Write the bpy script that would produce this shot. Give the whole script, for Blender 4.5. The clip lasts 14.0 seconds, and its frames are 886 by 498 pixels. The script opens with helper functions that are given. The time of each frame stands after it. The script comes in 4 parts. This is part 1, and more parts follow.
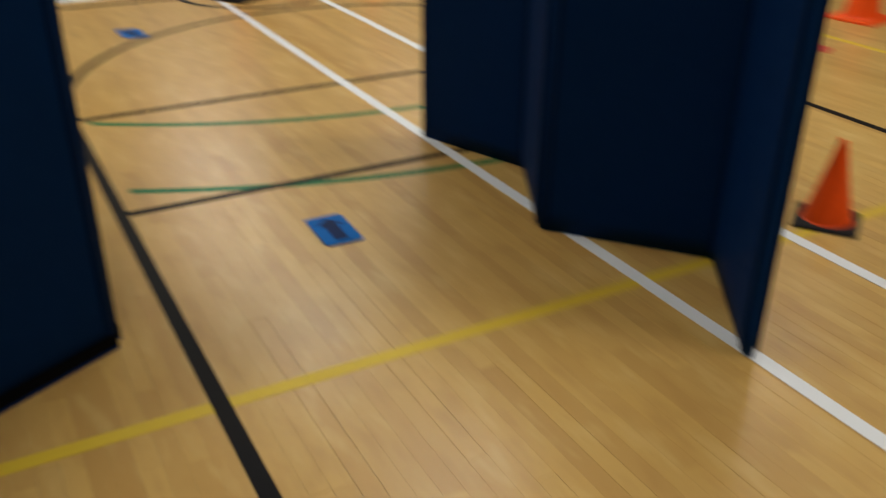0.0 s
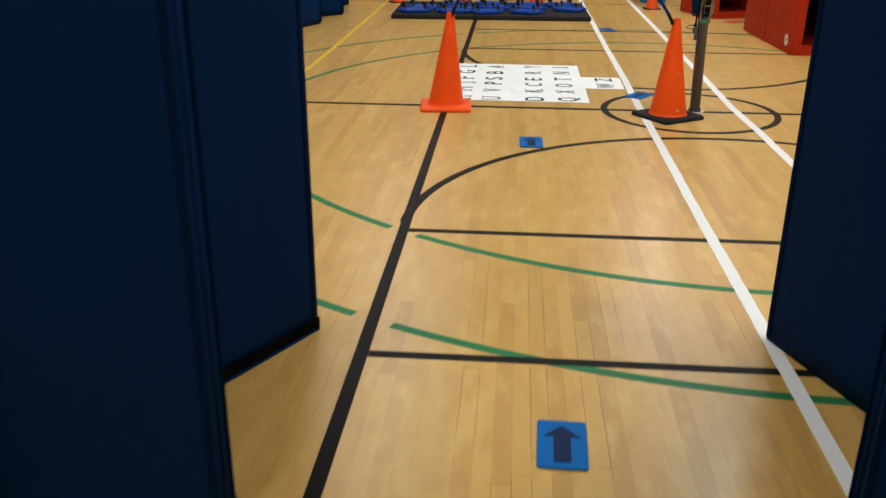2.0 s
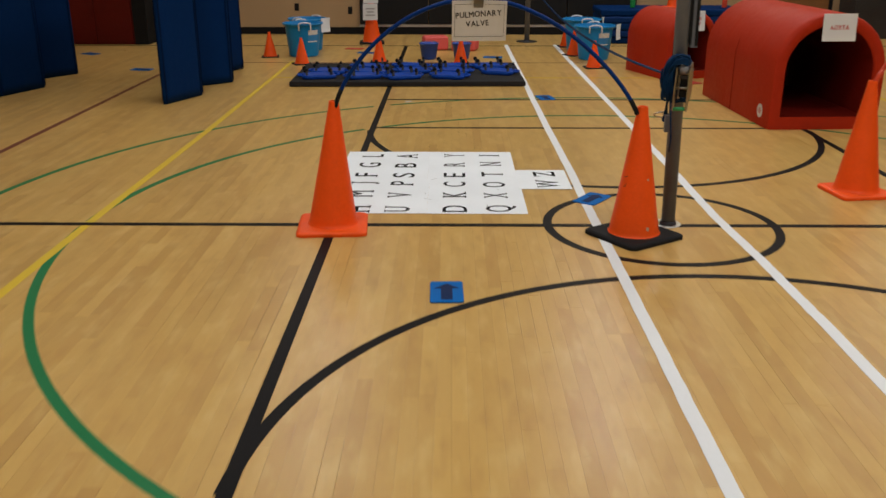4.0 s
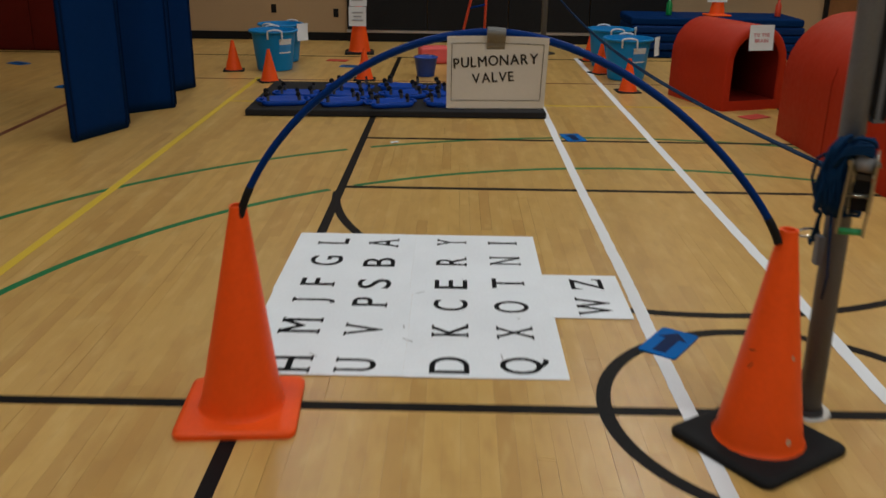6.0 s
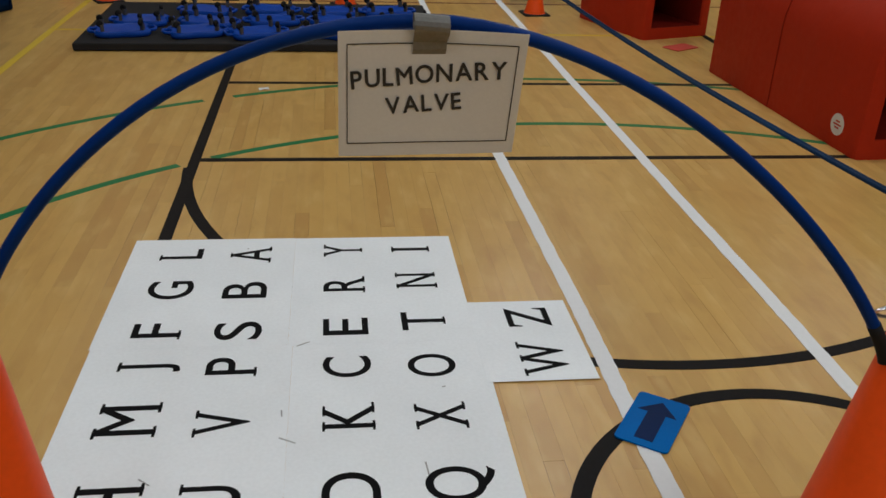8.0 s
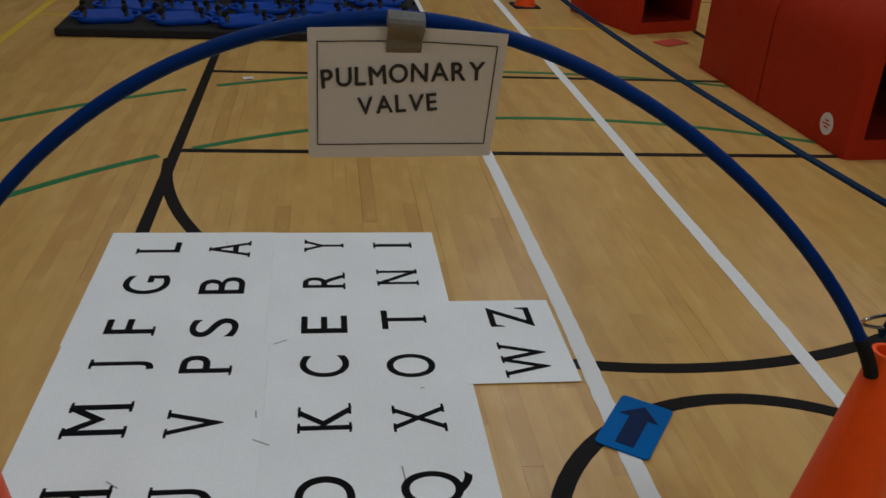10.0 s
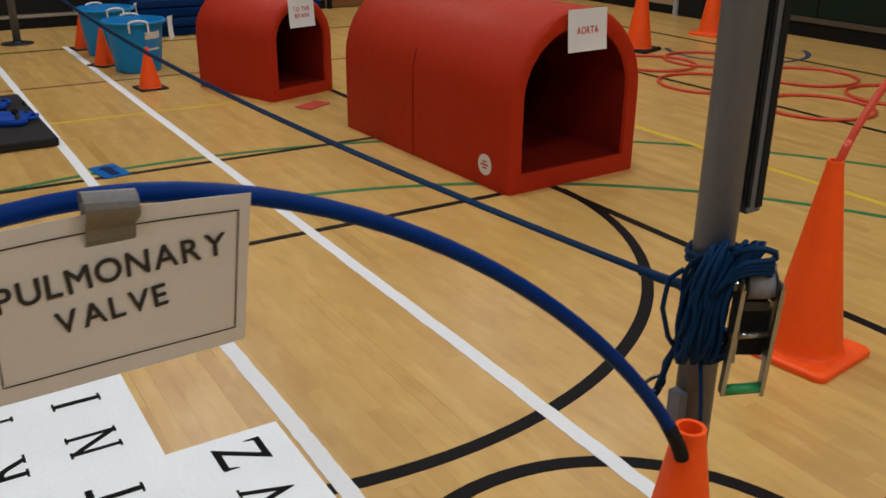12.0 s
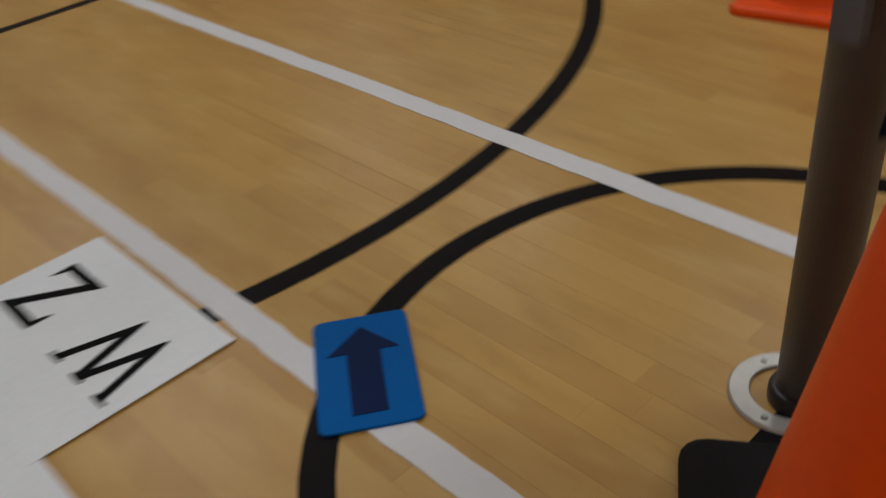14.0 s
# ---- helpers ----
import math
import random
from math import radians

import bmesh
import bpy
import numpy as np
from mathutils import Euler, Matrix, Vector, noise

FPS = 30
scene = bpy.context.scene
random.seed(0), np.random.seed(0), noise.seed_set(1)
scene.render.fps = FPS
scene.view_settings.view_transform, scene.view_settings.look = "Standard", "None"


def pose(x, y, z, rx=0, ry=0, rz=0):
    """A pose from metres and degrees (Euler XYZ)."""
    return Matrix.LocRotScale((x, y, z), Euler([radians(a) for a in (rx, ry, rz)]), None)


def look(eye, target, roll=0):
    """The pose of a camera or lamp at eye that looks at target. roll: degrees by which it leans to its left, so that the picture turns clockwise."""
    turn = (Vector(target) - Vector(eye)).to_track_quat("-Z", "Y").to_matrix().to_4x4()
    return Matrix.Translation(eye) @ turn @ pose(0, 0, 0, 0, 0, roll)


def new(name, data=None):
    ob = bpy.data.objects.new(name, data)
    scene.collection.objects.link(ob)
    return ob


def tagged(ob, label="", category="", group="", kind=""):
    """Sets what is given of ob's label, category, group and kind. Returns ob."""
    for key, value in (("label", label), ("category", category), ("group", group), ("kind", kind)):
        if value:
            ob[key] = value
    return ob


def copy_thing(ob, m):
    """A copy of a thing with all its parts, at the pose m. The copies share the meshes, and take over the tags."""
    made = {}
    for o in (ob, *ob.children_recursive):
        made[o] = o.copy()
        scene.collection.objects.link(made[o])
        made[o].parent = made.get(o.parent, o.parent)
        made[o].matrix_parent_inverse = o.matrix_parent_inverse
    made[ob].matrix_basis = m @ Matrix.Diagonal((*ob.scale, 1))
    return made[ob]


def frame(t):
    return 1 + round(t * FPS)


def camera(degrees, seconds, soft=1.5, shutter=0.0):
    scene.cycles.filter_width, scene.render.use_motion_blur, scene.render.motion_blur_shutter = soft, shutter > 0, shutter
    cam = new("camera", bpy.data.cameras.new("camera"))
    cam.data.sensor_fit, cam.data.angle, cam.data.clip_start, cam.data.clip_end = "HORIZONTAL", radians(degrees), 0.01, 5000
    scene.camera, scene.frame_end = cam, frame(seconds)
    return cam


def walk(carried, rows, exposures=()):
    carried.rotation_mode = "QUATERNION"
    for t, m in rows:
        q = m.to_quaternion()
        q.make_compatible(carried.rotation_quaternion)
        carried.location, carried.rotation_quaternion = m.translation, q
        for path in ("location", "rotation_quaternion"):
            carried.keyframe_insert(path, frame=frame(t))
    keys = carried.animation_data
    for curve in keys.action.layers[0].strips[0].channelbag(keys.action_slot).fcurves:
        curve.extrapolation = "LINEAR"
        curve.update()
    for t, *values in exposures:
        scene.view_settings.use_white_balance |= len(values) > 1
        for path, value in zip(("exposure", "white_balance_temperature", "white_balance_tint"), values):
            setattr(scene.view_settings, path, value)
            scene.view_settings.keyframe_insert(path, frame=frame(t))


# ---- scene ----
cam = camera(52.8, 14.0, soft=1.5, shutter=0.7)
PATH = [
    (0, (-0.453, -7.308, 1.531), (0.407, -5.757, 0.605), 0.6),
    (0.5, (-0.101, -7.397, 1.534), (0.294, -5.596, 0.76), -0.9),
    (1, (0.112, -7.247, 1.506), (0.383, -5.407, 0.771), 1.4),
    (1.5, (0.279, -6.985, 1.505), (0.402, -5.141, 0.741), 0.0),
    (2, (0.487, -6.69, 1.549), (0.342, -4.843, 0.796), 0.4),
    (2.5, (0.509, -6.24, 1.524), (0.48, -4.398, 0.746), 1.0),
    (3, (0.515, -5.731, 1.561), (0.435, -3.844, 0.902), -0.5),
    (3.5, (0.627, -5.258, 1.581), (0.548, -3.356, 0.966), 1.2),
    (4, (0.632, -4.737, 1.537), (0.614, -2.852, 0.869), -0.0),
    (6.5, (0.66, -2.136, 1.495), (0.64, -0.258, 0.809), 0.9),
    (7, (0.649, -1.734, 1.5), (0.674, 0.112, 0.73), 1.5),
    (7.5, (0.622, -1.47, 1.497), (0.843, 0.323, 0.637), 1.7),
    (10, (0.655, -1.362, 1.497), (0.918, 0.408, 0.605), 3.5),
    (10.5, (0.62, -1.328, 1.495), (1.053, 0.401, 0.587), 4.0),
    (11, (0.661, -1.185, 1.479), (1.397, 0.467, 0.626), 1.0),
    (11.5, (0.657, -1.068, 1.522), (1.566, 0.554, 0.785), -0.9),
    (12, (0.609, -1.017, 1.521), (1.587, 0.553, 0.763), 0.5),
    (12.5, (0.584, -0.974, 1.494), (1.553, 0.547, 0.63), 1.5),
    (13, (0.598, -0.852, 1.375), (1.56, 0.493, 0.252), 2.4),
    (13.5, (0.753, -0.59, 1.199), (1.653, 0.773, 0.045), -1.0),
    (14, (0.956, -0.338, 0.895), (2.011, 0.923, -0.244), -7.2),
]
EXPOSURES = [(0.0, 0.26, 6600, 5), (0.5, 0.72, 6600, 5), (1.0, 1.02, 6600, 5), (1.5, 0.94, 6600, 5), (2.0, 0.62, 6600, 5), (2.5, 0.5, 6600, 5), (3.0, 0.2, 6600, 6), (3.5, 0.18, 6600, 7), (4.0, 0.2, 6600, 8),
             (6.5, -0.2, 6250, 6), (7.0, -0.22, 6250, 6), (7.5, -0.12, 6250, 6), (10.0, -0.66, 6150, 6), (10.5, -0.6, 6200, 7), (11.0, -0.28, 6250, 9), (11.5, 0.12, 6300, 9),
             (12.0, 0.2, 6300, 9), (12.5, 0.22, 6300, 9), (13.0, -0.36, 6350, 11), (13.5, -0.54, 6400, 10), (14.0, -0.66, 6500, 10)]
walk(cam, [(t, look(eye, target, roll)) for t, eye, target, roll in PATH], EXPOSURES)

# ---- light ----
world = bpy.data.worlds.new("world")
scene.world = world
world.use_nodes = True
world.node_tree.nodes["Background"].inputs[0].default_value = (0.02, 0.02, 0.022, 1)
world.node_tree.nodes["Background"].inputs[1].default_value = 0.5
LAMP_WATTS = 46.0
LAMP_TINT = (0.98, 1.0, 1.0)
CEILING = 6.2


# ---- materials ----
class Nodes:
    """A small builder for node trees."""

    def __init__(self, name):
        self.mat = bpy.data.materials.new(name)
        self.mat.use_nodes = True
        self.tree = self.mat.node_tree
        self.bsdf = self.tree.nodes["Principled BSDF"]

    def add(self, kind, **values):
        node = self.tree.nodes.new(kind)
        for key, value in values.items():
            node.inputs[key.replace("_", " ")].default_value = value
        return node

    def link(self, a, b):
        self.tree.links.new(a, b)

    def coords(self, scale=(1, 1, 1), source="Object"):
        tex = self.tree.nodes.new("ShaderNodeTexCoord")
        mapping = self.tree.nodes.new("ShaderNodeMapping")
        mapping.inputs["Scale"].default_value = scale
        self.link(tex.outputs[source], mapping.inputs["Vector"])
        return mapping.outputs["Vector"]

    def place(self, scale=(1, 1, 1)):
        geo = self.tree.nodes.new("ShaderNodeNewGeometry")
        mapping = self.tree.nodes.new("ShaderNodeMapping")
        mapping.inputs["Scale"].default_value = scale
        self.link(geo.outputs["Position"], mapping.inputs["Vector"])
        return mapping.outputs["Vector"]

    def noise(self, vector, scale, detail=4.0, rough=0.55):
        node = self.add("ShaderNodeTexNoise", Scale=scale, Detail=detail, Roughness=rough)
        self.link(vector, node.inputs["Vector"])
        return node.outputs["Fac"]

    def ramp(self, fac, stops):
        node = self.tree.nodes.new("ShaderNodeValToRGB")
        ramp = node.color_ramp
        while len(ramp.elements) < len(stops):
            ramp.elements.new(0.5)
        for el, (pos, col) in zip(ramp.elements, stops):
            el.position = pos
            el.color = (*col, 1) if len(col) == 3 else col
        self.link(fac, node.inputs["Fac"])
        return node.outputs["Color"]

    def maths(self, op, a, b):
        node = self.tree.nodes.new("ShaderNodeMath")
        node.operation = op
        for i, v in enumerate((a, b)):
            if isinstance(v, (int, float)):
                node.inputs[i].default_value = v
            else:
                self.link(v, node.inputs[i])
        return node.outputs[0]

    def mix(self, fac, a, b, mode="MIX"):
        node = self.tree.nodes.new("ShaderNodeMix")
        node.data_type = "RGBA"
        node.blend_type = mode
        for socket, v in ((node.inputs[0], fac), (node.inputs[6], a), (node.inputs[7], b)):
            if isinstance(v, tuple):
                socket.default_value = (*v, 1) if len(v) == 3 else v
            elif isinstance(v, (int, float)):
                socket.default_value = v
            else:
                self.link(v, socket)
        return node.outputs[2]

    def bump(self, height, strength, distance):
        node = self.add("ShaderNodeBump", Strength=strength, Distance=distance)
        self.link(height, node.inputs["Height"])
        self.link(node.outputs["Normal"], self.bsdf.inputs["Normal"])

    def set(self, **values):
        for key, value in values.items():
            socket = self.bsdf.inputs[key.replace("_", " ")]
            if isinstance(value, (int, float)):
                socket.default_value = value
            elif isinstance(value, tuple):
                socket.default_value = (*value, 1)
            else:
                self.link(value, socket)


def plain(name, color, rough=0.5, metal=0.0, vary=0.18, grain=40.0, relief=0.15, depth=0.001, patch=3.0, specular=0.5):
    """A surface with a fine grain, larger blotches and a slight relief."""
    n = Nodes(name)
    vec = n.coords()
    fine = n.noise(vec, grain, 5.0)
    broad = n.noise(vec, patch, 3.0)
    dark = tuple(c * (1 - vary) for c in color)
    light = tuple(min(1.0, c * (1 + vary)) for c in color)
    both = n.maths("ADD", n.maths("MULTIPLY", fine, 0.45), n.maths("MULTIPLY", broad, 0.55))
    n.set(Base_Color=n.ramp(both, [(0.3, dark), (0.7, light)]), Metallic=metal, Specular_IOR_Level=specular)
    n.set(Roughness=n.maths("ADD", n.maths("MULTIPLY", broad, 0.2), max(0.02, rough - 0.1)))
    n.bump(fine, relief, depth)
    return n.mat


def maple():
    """Varnished maple boards, each of its own tone."""
    n = Nodes("maple")
    info = n.tree.nodes.new("ShaderNodeObjectInfo")
    geo = n.tree.nodes.new("ShaderNodeNewGeometry")
    tone = n.maths("FRACT", n.maths("ADD", info.outputs["Random"], n.maths("MULTIPLY", geo.outputs["Random Per Island"], 7.31)), 0.0)
    vec = n.place((14.0, 0.45, 1.0))
    shift = n.tree.nodes.new("ShaderNodeVectorMath")
    shift.operation = "ADD"
    n.link(vec, shift.inputs[0])
    comb = n.tree.nodes.new("ShaderNodeCombineXYZ")
    n.link(n.maths("MULTIPLY", tone, 37.0), comb.inputs["Y"])
    n.link(comb.outputs[0], shift.inputs[1])
    grain = n.noise(shift.outputs[0], 3.2, 4.0, 0.5)
    fig = n.noise(n.place((3.0, 0.35, 1.0)), 1.6, 2.0)
    stain = n.noise(n.place(), 0.7, 2.0)
    blotch = n.noise(n.place((1.7, 0.5, 1.0)), 8.0, 2.0, 0.5)
    speck = n.noise(n.place((1.0, 0.3, 1.0)), 55.0, 3.0, 0.6)
    col = n.ramp(tone, [(0.0, (0.50, 0.279, 0.077)), (0.14, (0.56, 0.328, 0.093)), (0.35, (0.59, 0.353, 0.101)), (0.65, (0.61, 0.368, 0.106)), (0.9, (0.64, 0.393, 0.115)), (1.0, (0.52, 0.288, 0.079))])
    col = n.mix(n.maths("MULTIPLY", grain, 0.22), col, (0.46, 0.265, 0.075))
    col = n.mix(n.maths("MULTIPLY", n.maths("SUBTRACT", fig, 0.35), 0.4), col, (0.66, 0.465, 0.185))
    col = n.mix(n.ramp(blotch, [(0.52, (0, 0, 0)), (0.72, (0.5, 0.5, 0.5))]), col, (0.46, 0.252, 0.072))
    col = n.mix(n.ramp(blotch, [(0.28, (0.5, 0.5, 0.5)), (0.46, (0, 0, 0))]), col, (0.70, 0.480, 0.180))
    col = n.mix(n.ramp(speck, [(0.6, (0, 0, 0)), (0.8, (0.25, 0.25, 0.25))]), col, (0.38, 0.21, 0.07))
    col = n.mix(n.maths("MULTIPLY", n.maths("SUBTRACT", stain, 0.45), 0.4), col, (0.42, 0.248, 0.082))
    n.set(Base_Color=col, Specular_IOR_Level=0.38)
    scuff = n.noise(n.place((1.6, 0.5, 1.0)), 2.5, 3.0, 0.5)
    n.set(Roughness=n.ramp(scuff, [(0.2, (0.27, 0.27, 0.27)), (0.8, (0.35, 0.35, 0.35))]))
    n.bump(n.maths("ADD", n.maths("MULTIPLY", grain, 0.4), n.maths("MULTIPLY", n.noise(n.place((1.0, 0.4, 1.0)), 2.0, 1.0), 0.5)), 0.04, 0.002)
    return n.mat


def paint(name, color, rough=0.33, worn=0.0, gloss=0.25):
    """Court paint or tape, rubbed through to the wood in places where worn is above nought."""
    n = Nodes(name)
    fine = n.noise(n.place(), 60.0, 5.0, 0.65)
    broad = n.noise(n.place((1.0, 1.0, 1.0)), 2.6, 4.0)
    col = n.mix(n.maths("MULTIPLY", fine, 0.35), color, tuple(c * 0.7 for c in color))
    col = n.mix(n.maths("MULTIPLY", broad, worn), col, (0.45, 0.30, 0.14))
    n.set(Base_Color=col, Roughness=n.maths("ADD", n.maths("MULTIPLY", fine, 0.2), rough), Specular_IOR_Level=gloss)
    n.bump(fine, 0.08, 0.0005)
    return n.mat


def vinyl(name, color, rough=0.5, gloss=0.12):
    """Coated fabric over foam, with a woven grain and soft dents."""
    n = Nodes(name)
    vec = n.coords()
    weave = n.add("ShaderNodeTexVoronoi", Scale=420.0)
    n.link(vec, weave.inputs["Vector"])
    dents = n.noise(n.coords((1.0, 1.0, 0.45)), 5.0, 3.0)
    marks = n.noise(vec, 22.0, 6.0, 0.7)
    col = n.mix(n.maths("MULTIPLY", marks, 0.5), color, tuple(c * 0.6 for c in color))
    n.set(Base_Color=col, Roughness=n.maths("ADD", n.maths("MULTIPLY", marks, 0.25), rough), Specular_IOR_Level=gloss)
    n.bump(n.maths("ADD", n.maths("MULTIPLY", weave.outputs["Distance"], 0.03), n.maths("MULTIPLY", dents, 1.6)), 0.5, 0.012)
    return n.mat


def glow(name, color, strength):
    n = Nodes(name)
    n.set(Base_Color=(0.8, 0.8, 0.8), Emission_Color=color, Emission_Strength=strength)
    return n.mat


MAPLE = maple()
SUBFLOOR = plain("subfloor", (0.10, 0.055, 0.022), 0.9)
BLACK_PAINT = paint("black_paint", (0.005, 0.0045, 0.006), 0.42, 0.01, 0.09)
GREEN_PAINT = paint("green_paint", (0.010, 0.18, 0.062), 0.33, 0.03, 0.16)
YELLOW_PAINT = paint("yellow_paint", (0.74, 0.51, 0.04), 0.36, 0.08)
RED_PAINT = paint("red_paint", (0.16, 0.022, 0.014), 0.33, 0.2)
BLUE_PAINT = paint("blue_paint", (0.02, 0.05, 0.12), 0.33, 0.1)
WHITE_TAPE = paint("white_tape", (0.85, 0.86, 0.89), 0.5, 0.05)
BLUE_VINYL = vinyl("blue_vinyl", (0.0006, 0.0225, 0.104), 0.55, 0.06)
NAVY_VINYL = vinyl("navy_vinyl", (0.0006, 0.0185, 0.080), 0.55, 0.06)
BLACK_VINYL = vinyl("black_vinyl", (0.0016, 0.0022, 0.004), 0.55, 0.06)
BLUE_STACK = vinyl("blue_stack_vinyl", (0.003, 0.026, 0.12), 0.5, 0.1)
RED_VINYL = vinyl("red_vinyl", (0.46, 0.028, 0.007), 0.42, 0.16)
# darker red: painted shade for the tunnel insides, also the seam colour
RED_SHADE_SEAM = vinyl("red_vinyl_shade_and_seam", (0.17, 0.008, 0.003), 0.5)
EDGE_BAND = vinyl("edge_band", (0.0007, 0.011, 0.046), 0.6, 0.05)
BLACK_VELCRO = plain("black_velcro", (0.003, 0.003, 0.0035), 0.95, grain=300, relief=0.4, specular=0.04)
ORANGE = plain("orange_rubber", (0.93, 0.095, 0.008), 0.45, vary=0.08, grain=60, relief=0.06, patch=6, specular=0.25)
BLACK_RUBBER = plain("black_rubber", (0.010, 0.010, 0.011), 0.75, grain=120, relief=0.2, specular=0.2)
PAPER = plain("paper", (0.72, 0.73, 0.74), 0.8, vary=0.05, grain=180, relief=0.05, patch=4)
SHEET = plain("banner_paper", (0.87, 0.90, 0.94), 0.6, vary=0.06, grain=90, relief=0.12, patch=2.5)
MARKER = plain("marker_ink", (0.028, 0.028, 0.03), 0.7, vary=0.35, grain=60)
INK = plain("ink", (0.005, 0.005, 0.006), 0.7, vary=0.2, specular=0.08)
WORN = plain("worn_orange", (0.55, 0.36, 0.24), 0.7)
SCUFF = plain("dark_scuff", (0.20, 0.028, 0.008), 0.7)
RED_INK = plain("red_ink", (0.5, 0.03, 0.02), 0.6)
BLUE_TILE = plain("blue_foam", (0.0005, 0.12, 0.42), 0.6, vary=0.12, grain=150, relief=0.15, specular=0.1)
NAVY_TILE = plain("navy_foam", (0.004, 0.017, 0.075), 0.6, vary=0.15, grain=150, relief=0.15, specular=0.12)
RED_TILE = plain("red_foam", (0.52, 0.05, 0.03), 0.6, vary=0.12, grain=150)
HOOP_BLUE = plain("blue_plastic", (0.0002, 0.026, 0.165), 0.48, vary=0.15, grain=30, relief=0.05, specular=0.1)
HOOP_RED = plain("red_plastic", (0.62, 0.06, 0.025), 0.35, vary=0.12, grain=30, relief=0.05)
DUCT = plain("duct_tape", (0.19, 0.19, 0.185), 0.45, metal=0.25, grain=200, relief=0.2)
CHROME = plain("bright_steel", (0.75, 0.75, 0.76), 0.22, metal=1.0, vary=0.05)
STEEL = plain("grey_steel", (0.116, 0.128, 0.150), 0.5, metal=0.05, vary=0.12, grain=90, relief=0.08)
ZINC = plain("zinc_plate", (0.36, 0.36, 0.33), 0.3, metal=0.95, vary=0.15, grain=60, relief=0.08)
FORK = plain("dull_zinc", (0.10, 0.10, 0.095), 0.45, metal=0.5)
DARK_STEEL = plain("dark_steel", (0.05, 0.05, 0.055), 0.4, metal=0.6)
BRASS_WHITE = plain("cover_plate", (0.62, 0.61, 0.58), 0.35, metal=0.6, vary=0.1)
GREY_PLASTIC = plain("grey_plastic", (0.36, 0.36, 0.37), 0.45)
WEBBING = plain("grey_webbing", (0.20, 0.20, 0.21), 0.7, grain=200, relief=0.3)
GREEN_GRIP = plain("green_grip", (0.03, 0.30, 0.10), 0.4)
ROPE = plain("blue_rope", (0.001, 0.026, 0.085), 0.7, vary=0.35, grain=500, relief=0.5, depth=0.002, specular=0.15)
TUB = plain("turquoise_plastic", (0.008, 0.225, 0.55), 0.42, vary=0.08, grain=20, relief=0.05, specular=0.25)
TUB_LABEL = plain("blue_label", (0.03, 0.25, 0.62), 0.4)
WHITE_PLASTIC = plain("white_plastic", (0.7, 0.7, 0.7), 0.45)
SCOOTER = plain("scooter_blue", (0.001, 0.052, 0.37), 0.48, vary=0.1, grain=30, relief=0.05, specular=0.25)
RAIL_BROWN = plain("dull_brown_rail", (0.09, 0.072, 0.05), 0.6, specular=0.2)
MAT_GREY = plain("dark_grey_foam", (0.022, 0.021, 0.022), 0.85, grain=150, relief=0.3, specular=0.15)
WALL_TAN = plain("tan_wall_paint", (0.40, 0.27, 0.145), 0.65, vary=0.08, grain=60, relief=0.25, patch=0.8)
WALL_BLACK = plain("black_partition", (0.012, 0.012, 0.013), 0.6, vary=0.2, grain=30, patch=0.7, specular=0.15)
WALL_GREEN = plain("dark_green_partition", (0.007, 0.017, 0.012), 0.6, vary=0.25, grain=30, patch=0.5, specular=0.15)
BASEBOARD = plain("black_baseboard", (0.008, 0.008, 0.009), 0.6, specular=0.15)
DOOR_WOOD = plain("brown_door", (0.20, 0.085, 0.028), 0.4, vary=0.2, grain=25, patch=2)
RED_DOOR = plain("dark_red_panel", (0.10, 0.008, 0.005), 0.5, vary=0.12, specular=0.12)
ALU = plain("aluminium_rail", (0.45, 0.45, 0.46), 0.35, metal=0.85)
CEIL = plain("ceiling_paint", (0.38, 0.37, 0.34), 0.8, patch=0.5)
GREEN_BOTTLE = plain("green_plastic", (0.01, 0.25, 0.06), 0.3)
PINK = plain("pink_foam", (0.72, 0.10, 0.09), 0.6, vary=0.12)
BLUE_BUCKET = plain("small_bucket_blue", (0.008, 0.055, 0.36), 0.45)


# ---- mesh helpers ----
def part(name, bm, material, parent=None, label="", smooth=False):
    """Link a bmesh as one mesh object, under a thing or a part."""
    data = bpy.data.meshes.new(name)
    bmesh.ops.recalc_face_normals(bm, faces=bm.faces)
    bm.to_mesh(data)
    bm.free()
    data.materials.append(material)
    if smooth:
        for p in data.polygons:
            p.use_smooth = True
    ob = new(name, data)
    if parent is not None:
        ob.parent = parent
    if label:
        ob["label"] = label
    return ob


def soften(ob, width=0.004, segments=2):
    m = ob.modifiers.new("bevel", "BEVEL")
    m.width, m.segments, m.limit_method = width, segments, "ANGLE"
    return ob


def thing(name, m, label, category, group="", kind=""):
    ob = new(name)
    ob.empty_display_size = 0.1
    ob.matrix_basis = m
    return tagged(ob, label, category, group, kind)


def box(bm, x0, x1, y0, y1, z0, z1, m=None):
    vs = [bm.verts.new((x, y, z)) for z in (z0, z1) for y in (y0, y1) for x in (x0, x1)]
    for f in ((0, 1, 3, 2), (4, 6, 7, 5), (0, 4, 5, 1), (1, 5, 7, 3), (3, 7, 6, 2), (2, 6, 4, 0)):
        bm.faces.new([vs[i] for i in f])
    if m is not None:
        for v in vs:
            v.co = m @ v.co
    return vs


def boxed(*a):
    bm = bmesh.new()
    box(bm, *a)
    return bm


